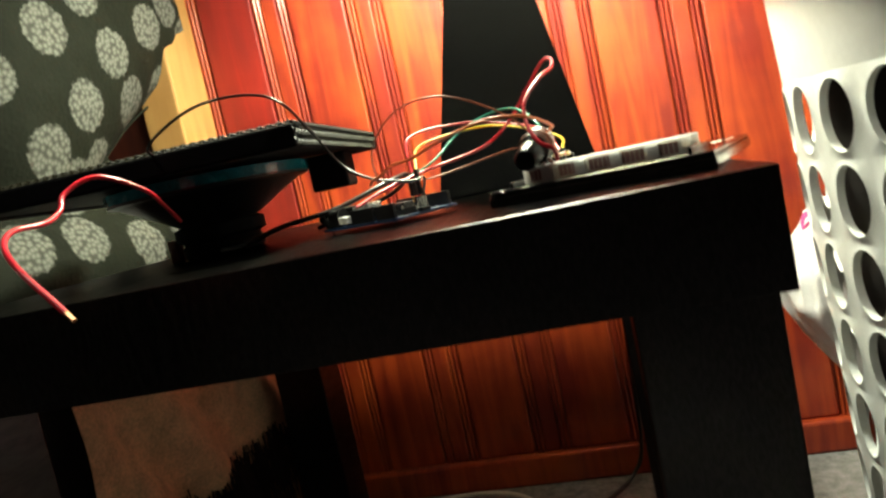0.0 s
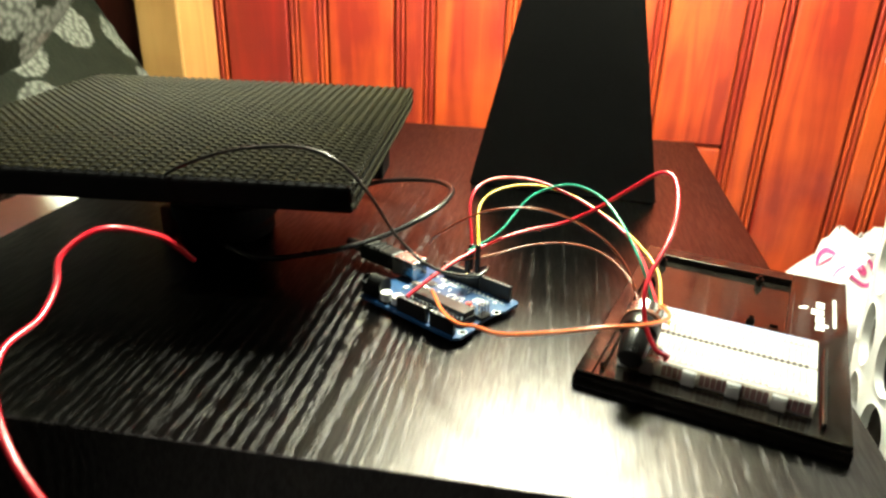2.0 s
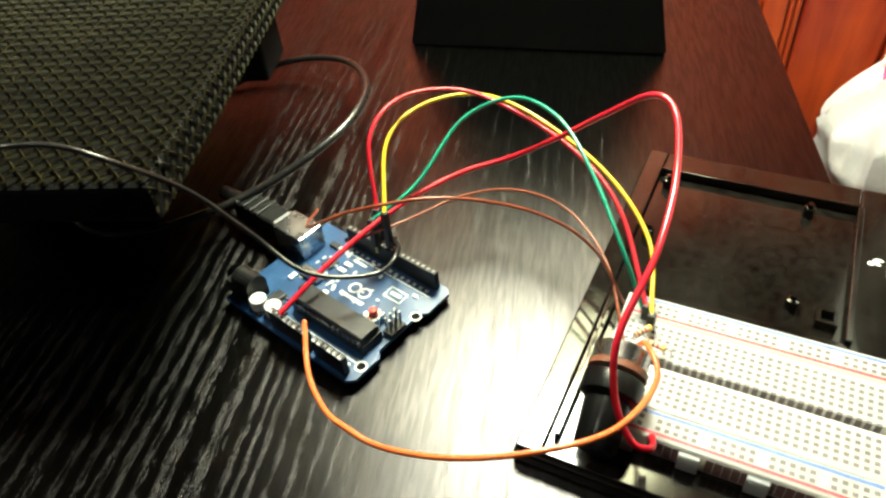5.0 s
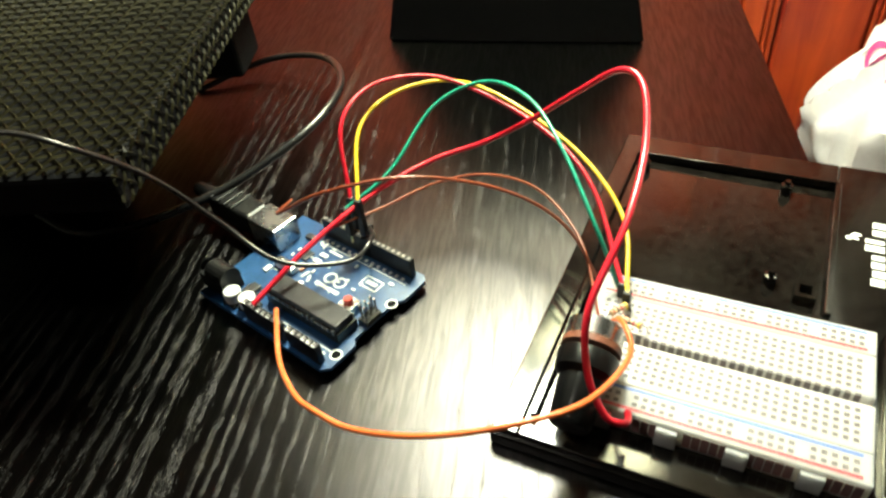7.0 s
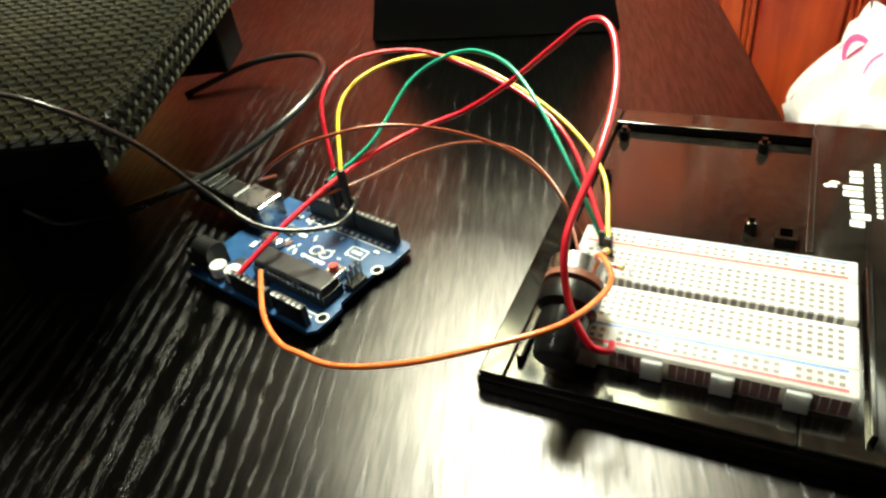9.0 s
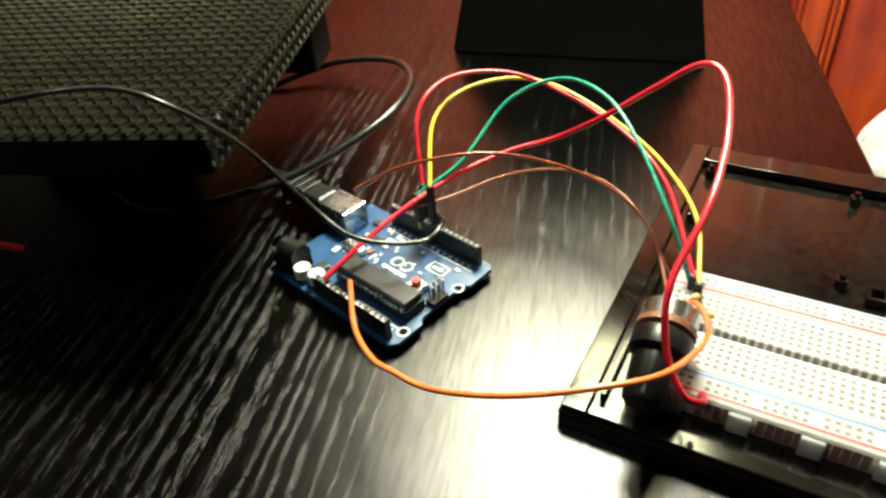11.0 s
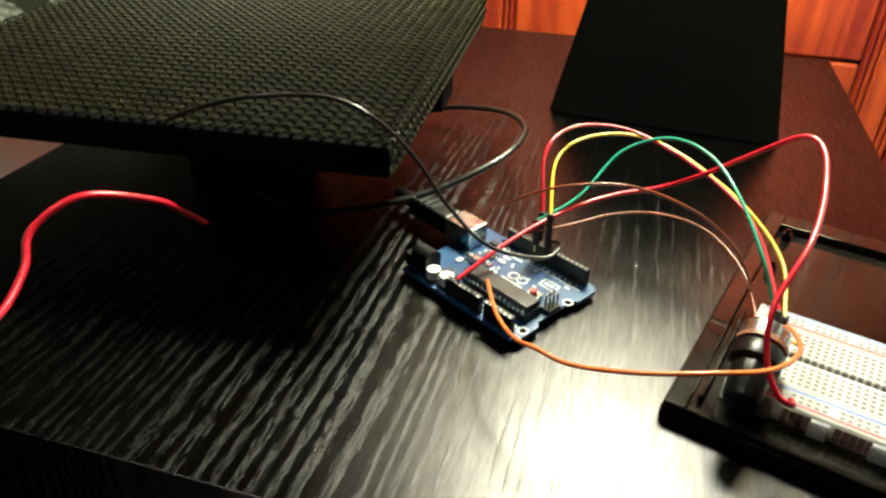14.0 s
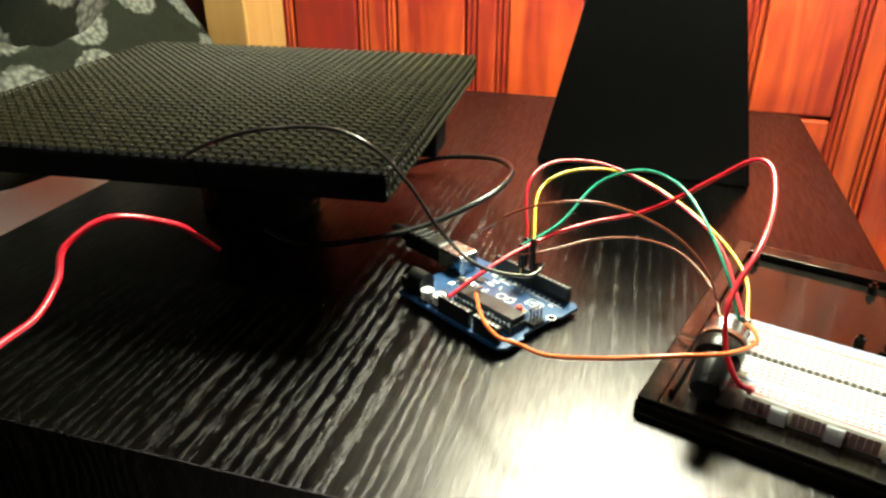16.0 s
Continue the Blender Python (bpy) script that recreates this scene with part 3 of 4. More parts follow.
# grille: frame tray and woven mesh on top
U, V = Vector((-0.262, -0.020, 0.0)), Vector((-0.0225, 0.2395, 0.002))
NR = Vector((-0.2405, 0.1085, 0.5262))
X, Y = (-U).normalized(), V.normalized()
Z = X.cross(Y).normalized()
GP = Matrix((X, Y, Z)).transposed().to_4x4()
GP.translation = NR + U
GW, GD = U.length, V.length
grille = new("grille")
grille.parent = spk
grille.matrix_local = Matrix.Translation((0.361, -0.212, -TOP)) @ GP
T = 0.0165
# the tray under the mesh: an open frame with a rounded lip and a board
bm = bmesh.new()
add_box(bm, 0, GW, 0, 0.012, -T, -0.002, 0.002), add_box(bm, 0, GW, GD - 0.012, GD, -T, -0.002, 0.002)
add_box(bm, 0, 0.012, 0.0121, GD - 0.0121, -T, -0.002, 0.002), add_box(bm, GW - 0.012, GW, 0.0121, GD - 0.0121, -T, -0.002, 0.002)
part("frame", bm, MATT_BLACK, grille)
part("board", box(0.0122, GW - 0.0122, 0.0122, GD - 0.0122, -T + 0.002, -0.006), MATT_BLACK, grille)
part("foot", box(GW - 0.040, GW - 0.008, 0.140, 0.172, -0.0455, -T, 0.002), MATT_BLACK, grille, "square black foot under the grille")


def mesh_cloth(w, d, pitch, drop):
    """Coarse diagonal mesh: two crossing families of flat strands that bend down over the edge on one side."""
    verts, faces = [], []

    def strand(a, b, sign, k0):
        n = max(2, round((b.x - a.x) / (pitch / 4)))
        side = (b - a).normalized().cross(Vector((0, 0, 1))) * pitch * 0.085
        start = len(verts)
        for k in range(n + 1):
            v = a.lerp(b, k / n)
            across = (v.x - v.y + d) / pitch if sign > 0 else (v.x + v.y) / pitch
            lift = sign * 0.0006 * math.cos(math.pi * (across + k0))
            for s, low in ((-1, 0.0008), (0, 0.0), (1, 0.0008)):
                p = v + side * s
                z = lift - low
                verts.append((p.x, p.y, z) if v.x <= w else (w + 0.0006 + z, p.y, -(p.x - w)))
        for k in range(n):
            o = start + 3 * k
            faces.append((o, o + 1, o + 4, o + 3)), faces.append((o + 1, o + 2, o + 5, o + 4))

    ww, n = w + drop, int((w + drop + d) / pitch) + 1
    for k in range(1, n):
        c = k * pitch
        x0, x1 = max(0.0, c - d), min(ww, c)
        if x1 - x0 > pitch:
            strand(Vector((x0, c - x0, 0)), Vector((x1, c - x1, 0)), 1, k)
            strand(Vector((x0, d - (c - x0), 0)), Vector((x1, d - (c - x1), 0)), -1, k)
    data = bpy.data.meshes.new("mesh_cloth")
    data.from_pydata(verts, [], faces)
    data.materials.append(MESH)
    return data


MESH = mat("dark_olive_mesh", (0.0125, 0.0108, 0.0034), 0.5, spread=0.5, scale=50, spec=0.10)
cloth = new("mesh_cloth", mesh_cloth(GW, GD, 0.0064, 0.015))
cloth.parent = grille

# ---- microcontroller board ----
A0 = Matrix.Translation((-0.2437, 0.1297, TOP)) @ Matrix.Rotation(radians(-31.0), 4, "Z") @ Matrix.Scale(1.03, 4)
uno = thing("microcontroller_board", A0, "blue microcontroller circuit board with jumper wires plugged in", "circuit board")
MM = 0.001
BZ0, BZ1 = 0.0032, 0.0048
# outline with the clipped and stepped end
outline = [(0, 0), (66.0, 0), (68.6, 2.6), (68.6, 14.0), (66.2, 16.4), (66.2, 37.0), (68.6, 39.6), (68.6, 51.2), (66.4, 53.4), (0, 53.4)]
bm = bmesh.new()
lower = [bm.verts.new((x * MM, y * MM, BZ0)) for x, y in outline]
face = bm.faces.new(lower)
up = bmesh.ops.extrude_face_region(bm, geom=[face])
bmesh.ops.translate(bm, vec=(0, 0, BZ1 - BZ0), verts=[v for v in up["geom"] if isinstance(v, bmesh.types.BMVert)])
part("printed_board", bm, BOARD_BLUE, uno)


def mmbox(x0, x1, y0, y1, z0, z1, bevel=0.0):
    return box(x0 * MM, x1 * MM, y0 * MM, y1 * MM, BZ1 + z0 * MM, BZ1 + z1 * MM, bevel * MM)


usb = part("usb_socket", mmbox(-6.2, 10.0, 31.7, 43.7, 0.02, 10.8, 0.4), STEEL, uno, "bright metal socket")
part("socket_mouth", mmbox(-6.4, -6.0, 33.5, 41.9, 2.0, 9.3), MATT_BLACK, usb)
jack = part("power_jack", mmbox(-1.8, 12.0, 3.3, 12.3, 0.02, 6.5, 0.3), BLACK_PLASTIC, uno, "black barrel jack")
part("barrel", turned([(4.5 * MM, 0), (4.5 * MM, 10 * MM)], 20, Matrix.Translation((0.0022, 0.0078, BZ1 + 0.0066)) @ Matrix.Rotation(radians(90), 4, "Y")), BLACK_PLASTIC, jack)
part("jack_mouth", turned([(0.0030, 0), (0.0030, 0.0003)], 20, Matrix.Translation((-0.0022, 0.0078, BZ1 + 0.0066)) @ Matrix.Rotation(radians(90), 4, "Y")), MATT_BLACK, jack)


def header(x0, n, y, name="pin_socket"):
    h = part(name, mmbox(x0 - 1.27, x0 + 2.54 * n - 1.27, y - 1.25, y + 1.25, 0.02, 8.5, 0.15), BLACK_PLASTIC, uno)
    bm = bmesh.new()
    for k in range(n):
        # dark squares paint the shade in the socket's openings
        c = x0 + 2.54 * k
        add_box(bm, (c - 0.6) * MM, (c + 0.6) * MM, (y - 0.6) * MM, (y + 0.6) * MM, BZ1 + 8.45 * MM, BZ1 + 8.6 * MM)
    part("contacts", bm, HOLE_SHADE, h)
    if y < 10:
        bm = bmesh.new()
        for k in range(n):
            if (k * 7 + n) % 5:
                add_box(bm, (x0 + 2.54 * k - 0.8) * MM, (x0 + 2.54 * k + 0.8) * MM, (y - 1.1) * MM, (y - 0.72) * MM, BZ1 + 8.48 * MM, BZ1 + 8.54 * MM)
                add_box(bm, (x0 + 2.54 * k - 0.8) * MM, (x0 + 2.54 * k - 0.5) * MM, (y - 0.72) * MM, (y + 0.6) * MM, BZ1 + 8.48 * MM, BZ1 + 8.54 * MM)
        part("socket_print", bm, PRINT_WHITE, h, "white marks on the socket's rim")
    return h


header(18.8, 10, 50.8), header(44.7, 8, 50.8), header(27.9, 8, 2.54), header(50.8, 6, 2.54)
chip = part("processor", mmbox(27.5, 63.0, 12.2, 20.4, 4.2, 7.6, 0.3), CHIP, uno, "long black socketed chip")
part("socket", mmbox(26.8, 63.6, 11.4, 21.2, 0.02, 4.2, 0.2), BLACK_PLASTIC, chip)
bm = bmesh.new()
for k in range(14):
    for y0, y1 in ((11.3, 12.2), (20.4, 21.3)):
        add_box(bm, (28.4 + 2.54 * k) * MM, (29.3 + 2.54 * k) * MM, y0 * MM, y1 * MM, BZ1 + 3.6 * MM, BZ1 + 5.6 * MM)
part("chip_pins", bm, STEEL, chip)
part("usb_chip", mmbox(17.5, 22.5, 34.0, 39.0, 0.02, 0.9, 0.1), CHIP, uno)
part("regulator", mmbox(15.5, 19.5, 8.5, 14.5, 0.02, 1.8, 0.2), CHIP, uno)
bm = bmesh.new()
for k in range(3):
    add_box(bm, 19.5 * MM, 21.5 * MM, (8.9 + 2.2 * k) * MM, (9.7 + 2.2 * k) * MM, BZ1, BZ1 + 0.6 * MM)
add_box(bm, 13.8 * MM, 15.5 * MM, 9.5 * MM, 13.5 * MM, BZ1, BZ1 + 0.6 * MM)
part("regulator_legs", bm, STEEL, uno)
for cx, cy in ((16.0, 4.6), (23.4, 5.6)):
    can = part("capacitor", turned([(3.2 * MM, BZ1 + 1.4 * MM), (3.2 * MM, BZ1 + 5.4 * MM), (2.9 * MM, BZ1 + 5.7 * MM)], 20, Matrix.Translation((cx * MM, cy * MM, 0))), CAN, uno, "silver capacitor can")
    part("capacitor_foot", mmbox(cx - 3.3, cx + 3.3, cy - 3.3, cy + 3.3, 0.02, 1.4, 0.2), BLACK_PLASTIC, can)
part("crystal", mmbox(13.5, 24.5, 25.2, 29.6, 0.02, 3.4, 1.2), STEEL, uno)
button = part("button_case", mmbox(52.2, 58.2, 22.6, 28.6, 0.02, 3.4, 0.2), STEEL, uno)
part("button_cap", turned([(1.7 * MM, 0), (1.7 * MM, 2.0 * MM), (1.4 * MM, 2.2 * MM)], 16, Matrix.Translation((55.2 * MM, 25.6 * MM, BZ1 + 3.4 * MM))), RED_BUTTON, button, "red push button")
part("pin_block", mmbox(62.4, 66.8, 22.3, 29.9, 0.02, 2.2, 0.2), BLACK_PLASTIC, uno)
pin = mesh_of("pin", box(-0.32 * MM, 0.32 * MM, -0.32 * MM, 0.32 * MM, 0, 8.6 * MM), STEEL)
for i in range(2):
    for j in range(3):
        shared("pin", pin, uno, Matrix.Translation(((63.6 + 2.0 * i) * MM, (23.6 + 2.54 * j) * MM, BZ1)))
small = mesh_of("chip_resistor", box(-0.8 * MM, 0.8 * MM, -0.4 * MM, 0.4 * MM, 0, 0.5 * MM), PRINT_WHITE)
random.seed(4)
for k in range(46):
    x, y = random.uniform(12, 50), random.uniform(23, 47)
    shared("chip_resistor", small, uno, Matrix.Translation((x * MM, y * MM, BZ1)) @ Matrix.Rotation(radians(90 * random.randrange(2)), 4, "Z"))
# pale and dark surface parts round the socket and along the back row
for x, y, w, d, h, paint in ((13.0, 23.0, 2.2, 3.4, 1.0, CAN), (26.5, 40.2, 3.6, 1.8, 0.8, CAN), (26.5, 36.6, 3.6, 1.8, 0.8, CAN), (25.0, 30.5, 1.4, 3.2, 0.9, BROWN_WAFER),
                             (14.0, 45.0, 4.2, 2.6, 1.3, CHIP), (30.0, 24.6, 2.0, 1.2, 0.7, CAN), (24.6, 17.0, 2.0, 3.0, 1.1, CAN), (21.8, 21.0, 4.0, 2.4, 1.3, CHIP), (59.5, 42.8, 2.0, 1.1, 0.7, CAN)):
    part("surface_part", mmbox(x - w / 2, x + w / 2, y - d / 2, y + d / 2, 0.02, h, 0.15), paint, uno)


def ring_print(bm, cx, cy, r0, r1, a0=0, a1=360, z=BZ1 + 0.00006, seg=20):
    pts = []
    for k in range(seg + 1):
        a = radians(a0 + (a1 - a0) * k / seg)
        pts.append((bm.verts.new(((cx + r0 * math.cos(a)) * MM, (cy + r0 * math.sin(a)) * MM, z)), bm.verts.new(((cx + r1 * math.cos(a)) * MM, (cy + r1 * math.sin(a)) * MM, z))))
    for a, b in zip(pts, pts[1:]):
        bm.faces.new((a[0], a[1], b[1], b[0]))


def strip_print(bm, x0, x1, y0, y1, z=BZ1 + 0.00006):
    bm.faces.new([bm.verts.new((x * MM, y * MM, z)) for x, y in ((x0, y0), (x1, y0), (x1, y1), (x0, y1))])


bm = bmesh.new()
ring_print(bm, 37.5, 33.0, 1.9, 2.7), ring_print(bm, 42.5, 33.0, 1.9, 2.7)
for k in range(14):
    strip_print(bm, 28.0 + 2.54 * k, 29.4 + 2.54 * k, 4.6, 6.2)
    strip_print(bm, 20.0 + 3.1 * k, 21.4 + 3.1 * k, 46.8, 48.2)
strip_print(bm, 34, 46, 27.6, 29.2), strip_print(bm, 48.5, 57.0, 36.4, 37.0), strip_print(bm, 48.5, 57.0, 41.4, 42.0), strip_print(bm, 48.5, 49.1, 36.4, 42.0), strip_print(bm, 56.4, 57.0, 36.4, 42.0)
strip_print(bm, 50.2, 55.2, 38.4, 40.2), strip_print(bm, 26, 33, 43.2, 44.2), strip_print(bm, 26, 64.5, 7.4, 7.8), strip_print(bm, 20, 64, 45.4, 45.8)
part("white_print", bm, PRINT_WHITE, uno, "white printed marks")
for x, y in ((66.0, 7.6), (66.0, 35.6), (14.0, 2.5), (15.3, 50.8)):
    part("mounting_hole", turned([(1.6 * MM, BZ1 + 0.00003), (1.6 * MM, BZ1 + 0.00008)], 18, Matrix.Translation((x * MM, y * MM, 0))), MATT_BLACK, uno)
for x, y in ((66.0, 7.6), (66.0, 35.6)):
    bm = bmesh.new()
    ring_print(bm, x, y, 1.7, 2.3, z=BZ1 + 0.00009)
    part("hole_ring", bm, PRINT_WHITE, uno)
stub = mesh_of("solder_stub", turned([(0.6 * MM, 0), (0.9 * MM, BZ0)], 8), STEEL)
for x, y in ((4, 4), (4, 49), (62, 4), (62, 49)):
    shared("solder_stub", stub, uno, Matrix.Translation((x * MM, y * MM, 0)))

plug = thing("usb_plug", A0 @ Matrix.Translation((-0.0065, 0.0377, 0.0102)), "black moulded plug of a cable in the board's socket", "plug")
bm = box(-0.028, 0, -0.0055, 0.0055, -0.005, 0.005, 0.0015)
part("moulding", bm, BLACK_PLASTIC, plug)
for k in range(4):
    part("grip_rib", box(-0.026 + 0.0045 * k, -0.024 + 0.0045 * k, -0.0052, 0.0052, 0.005, 0.0058, 0.0002), BLACK_PLASTIC, plug)
part("strain_relief", turned([(0.0042, 0), (0.003, 0.014)], 16, Matrix.Translation((-0.028, 0, 0)) @ Matrix.Rotation(radians(-90), 4, "Y")), BLACK_PLASTIC, plug)

# ---- holder plate with breadboard ----
H0 = Matrix.Translation((-0.1264, 0.0737, TOP)) @ Matrix.Rotation(radians(-17.2), 4, "Z")
holder = thing("breadboard_holder", H0, "glossy black plastic holder plate for a circuit board and breadboard", "holder plate")
HW, HD, HZ = 0.1157, 0.168, 0.0085
bm = bmesh.new()
add_box(bm, 0, HW, 0, HD, 0.0, HZ - 0.0025, 0.0012)
part("plate", bm, GLOSS_BLACK, holder)
SX0, SX1, SY0, SY1 = 0.0088, 0.0872, 0.0785, 0.1535
for x0, x1, y0, y1 in ((0.0008, SX0, 0.0008, HD - 0.0008), (SX1, HW - 0.0008, 0.0008, HD - 0.0008), (SX0 + 0.0001, SX1 - 0.0001, SY1, HD - 0.0008), (SX0 + 0.0001, SX1 - 0.0001, 0.0008, SY0)):
    part("raised_edge", box(x0, x1, y0, y1, HZ - 0.0024, HZ, 0.0006), GLOSS_BLACK, holder)
for nm, x0, x1, y0, y1 in (("slot_wall", SX0, SX1, SY1 - 0.0012, SY1 + 0.001), ("slot_wall", SX1 - 0.0012, SX1 + 0.001, SY0, SY1 - 0.0013)):
    part(nm, box(x0, x1, y0, y1, HZ - 0.002, HZ + 0.0016, 0.0003), GLOSS_BLACK, holder)
post = mesh_of("mounting_post", turned([(0.0022, 0), (0.0022, 0.004), (0.0012, 0.0042), (0.0011, 0.006)], 14), GLOSS_BLACK)
for x, y in ((0.0134, 0.1455), (0.0134, 0.1115), (0.0690, 0.1455), (0.0687, 0.0915)):
    shared("mounting_post", post, holder, Matrix.Translation((x, y, HZ - 0.0025)))
bm = bmesh.new()
for x0, x1, y0, y1 in ((0.0765, 0.0835, 0.0845, 0.086), (0.0765, 0.0835, 0.0905, 0.092), (0.0765, 0.078, 0.0861, 0.0904), (0.082, 0.0835, 0.0861, 0.0904)):
    add_box(bm, x0, x1, y0, y1, HZ - 0.0024, HZ + 0.001)
part("square_clip", bm, GLOSS_BLACK, holder)
for x0, x1, y0, y1 in ((0.0108, 0.0126, 0.0070, 0.0690), (0.1028, 0.1046, 0.0070, 0.0730)):
    part("cradle_rib", box(x0, x1, y0, y1, HZ - 0.0004, HZ + 0.0032, 0.0004), GLOSS_BLACK, holder)
# maker's mark as plain bars
def print_bar(x0, x1, y0, y1):
    bm = bmesh.new()
    strip_print(bm, x0 / MM, x1 / MM, y0 / MM, y1 / MM, HZ + 0.00008)
    part("print_bar", bm, PRINT_WHITE, holder)


for k, (w, l) in enumerate(((0.0044, 0.0036), (0.0058, 0.0034), (0.0042, 0.0034), (0.0042, 0.0026), (0.0062, 0.0034), (0.0062, 0.0022), (0.0042, 0.0034), (0.0042, 0.0034))):
    y = 0.0980 + 0.0045 * k
    print_bar(0.1015 + (0.0012 if k == 1 else -0.0012 if k in (4, 5) else 0) - w / 2, 0.1015 + (0.0012 if k == 1 else -0.0012 if k in (4, 5) else 0) + w / 2, y, y + l)
for k in range(11):
    y = 0.1045 + 0.0033 * k
    print_bar(0.1076, 0.1094, y, y + 0.0021)
bm = bmesh.new()
ring_print(bm, 94.4, 123.0, 0.0, 2.0, 20, 300, HZ + 0.00008), ring_print(bm, 92.0, 121.6, 0.0, 1.2, 0, 360, HZ + 0.0001)
part("flame_mark", bm, PRINT_WHITE, holder, "white flame-shaped mark")

B0 = H0 @ Matrix.Translation((0.0170, 0.0130, HZ + 0.0003))
bread = thing("breadboard", B0, "white plastic breadboard with red and blue rail lines", "breadboard")
BW, BD, BH = 0.0825, 0.0545, 0.0085
rail_y = ((0.0, 0.0098), (0.0447, 0.0545))
for y0, y1 in rail_y:
    part("power_rail", box(0, BW, y0, y1, 0, BH, 0.0004), BREADBOARD, bread)
part("terminal_strip", box(0, BW, 0.0100, 0.0258, 0, BH, 0.0004), BREADBOARD, bread)
part("terminal_strip", box(0, BW, 0.0287, 0.0445, 0, BH, 0.0004), BREADBOARD, bread)
part("centre_channel", box(0.0002, BW - 0.0002, 0.0255, 0.0290, 0, BH - 0.0035), BREADBOARD, bread)
tab = mesh_of("edge_tab", box(-0.003, 0.003, -0.0018, 0.0004, 0.0, BH - 0.0012, 0.0004), BREADBOARD)
for k in range(4):
    shared("edge_tab", tab, bread, Matrix.Translation((0.0135 + 0.0185 * k, 0.0, 0)))
# side openings of the near rail between the tabs: dark blocks give their shade
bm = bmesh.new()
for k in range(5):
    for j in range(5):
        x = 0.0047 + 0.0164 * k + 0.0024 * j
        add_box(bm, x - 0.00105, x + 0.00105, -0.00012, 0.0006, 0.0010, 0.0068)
tagged(part("side_slot", bm, SLOT_SHADE, bread), kind="stuff")
bm = bmesh.new()


# a flat dark square on the surface, in place of a hole's inner shade
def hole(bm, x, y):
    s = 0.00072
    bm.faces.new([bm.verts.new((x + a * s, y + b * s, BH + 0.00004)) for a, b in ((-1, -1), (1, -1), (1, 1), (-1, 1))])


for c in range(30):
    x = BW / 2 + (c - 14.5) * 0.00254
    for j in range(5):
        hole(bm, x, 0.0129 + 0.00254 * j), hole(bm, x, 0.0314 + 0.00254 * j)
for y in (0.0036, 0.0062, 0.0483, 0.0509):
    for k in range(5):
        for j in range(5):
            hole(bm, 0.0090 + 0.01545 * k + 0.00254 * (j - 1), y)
holes = tagged(part("contact_hole", bm, HOLE_SHADE, bread), kind="stuff")
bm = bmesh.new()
# the notches' shade is laid in as dark blocks along the channel
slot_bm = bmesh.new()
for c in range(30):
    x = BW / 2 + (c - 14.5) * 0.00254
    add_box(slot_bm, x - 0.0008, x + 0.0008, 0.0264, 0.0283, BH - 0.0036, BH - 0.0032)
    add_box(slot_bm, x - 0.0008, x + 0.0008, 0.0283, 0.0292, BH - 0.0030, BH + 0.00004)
part("channel_notch", slot_bm, HOLE_SHADE, bread)
for y in (0.0014, 0.0460):
    strip_print(bm, 2, 80, y / MM - 0.2, y / MM + 0.9, BH + 0.00005)
part("red_line", bm, LINE_RED, bread)
bm = bmesh.new()
for y in (0.0082, 0.0528):
    strip_print(bm, 2, 80, y / MM - 0.2, y / MM + 0.9, BH + 0.00005)
part("blue_line", bm, LINE_BLUE, bread)

# ---- potentiometer ----
POT = Matrix.Translation((-0.0965, 0.0890, 0.4785)) @ Matrix.Rotation(radians(-16), 4, "Z") @ Matrix.Rotation(radians(107), 4, "X") @ Matrix.Scale(0.86, 4)
pot = thing("potentiometer", POT, "round metal potentiometer with a black knob on the breadboard", "potentiometer")
part("can", turned([(0.0090, -0.0082), (0.0098, -0.0077), (0.0098, -0.0015), (0.0092, -0.0010)], 36), STEEL, pot, "silver metal can", smooth=True)
part("wafer", turned([(0.0102, -0.0010), (0.0102, 0.0012)], 36), BROWN_WAFER, pot, "brown wafer ring", smooth=True)
part("collar", turned([(0.0045, 0.0012), (0.0045, 0.0045)], 20), STEEL, pot)
knob = part("knob", turned([(0.0100, 0.0030), (0.0104, 0.0036), (0.0100, 0.0100), (0.0085, 0.0112), (0.0080, 0.0118)], 36), KNOB_BLACK, pot, "black knob with a wide skirt", smooth=True)
bm = turned([(0.0076, 0.0115), (0.0078, 0.0130), (0.0070, 0.0270), (0.0062, 0.0285), (0.0054, 0.0287)], 36)
for v in bm.verts:
    a = math.atan2(v.co.y, v.co.x)
    k = 1 + 0.025 * math.cos(12 * a)
    v.co.x *= k
    v.co.y *= k
part("grip", bm, KNOB_BLACK, knob, smooth=True)
lug = mesh_of("solder_lug", box(-0.0011, 0.0011, 0.0070, 0.0165, -0.0003, 0.0003), STEEL)
for a in (-24, 0, 24):
    shared("solder_lug", lug, pot, Matrix.Rotation(radians(180 + a), 4, "Z") @ Matrix.Translation((0, -0.0006, 0)))

# ---- resistors on the breadboard ----
BEIGE = mat("beige_ceramic", (0.62, 0.40, 0.24), 0.5, spread=0.15, scale=200)


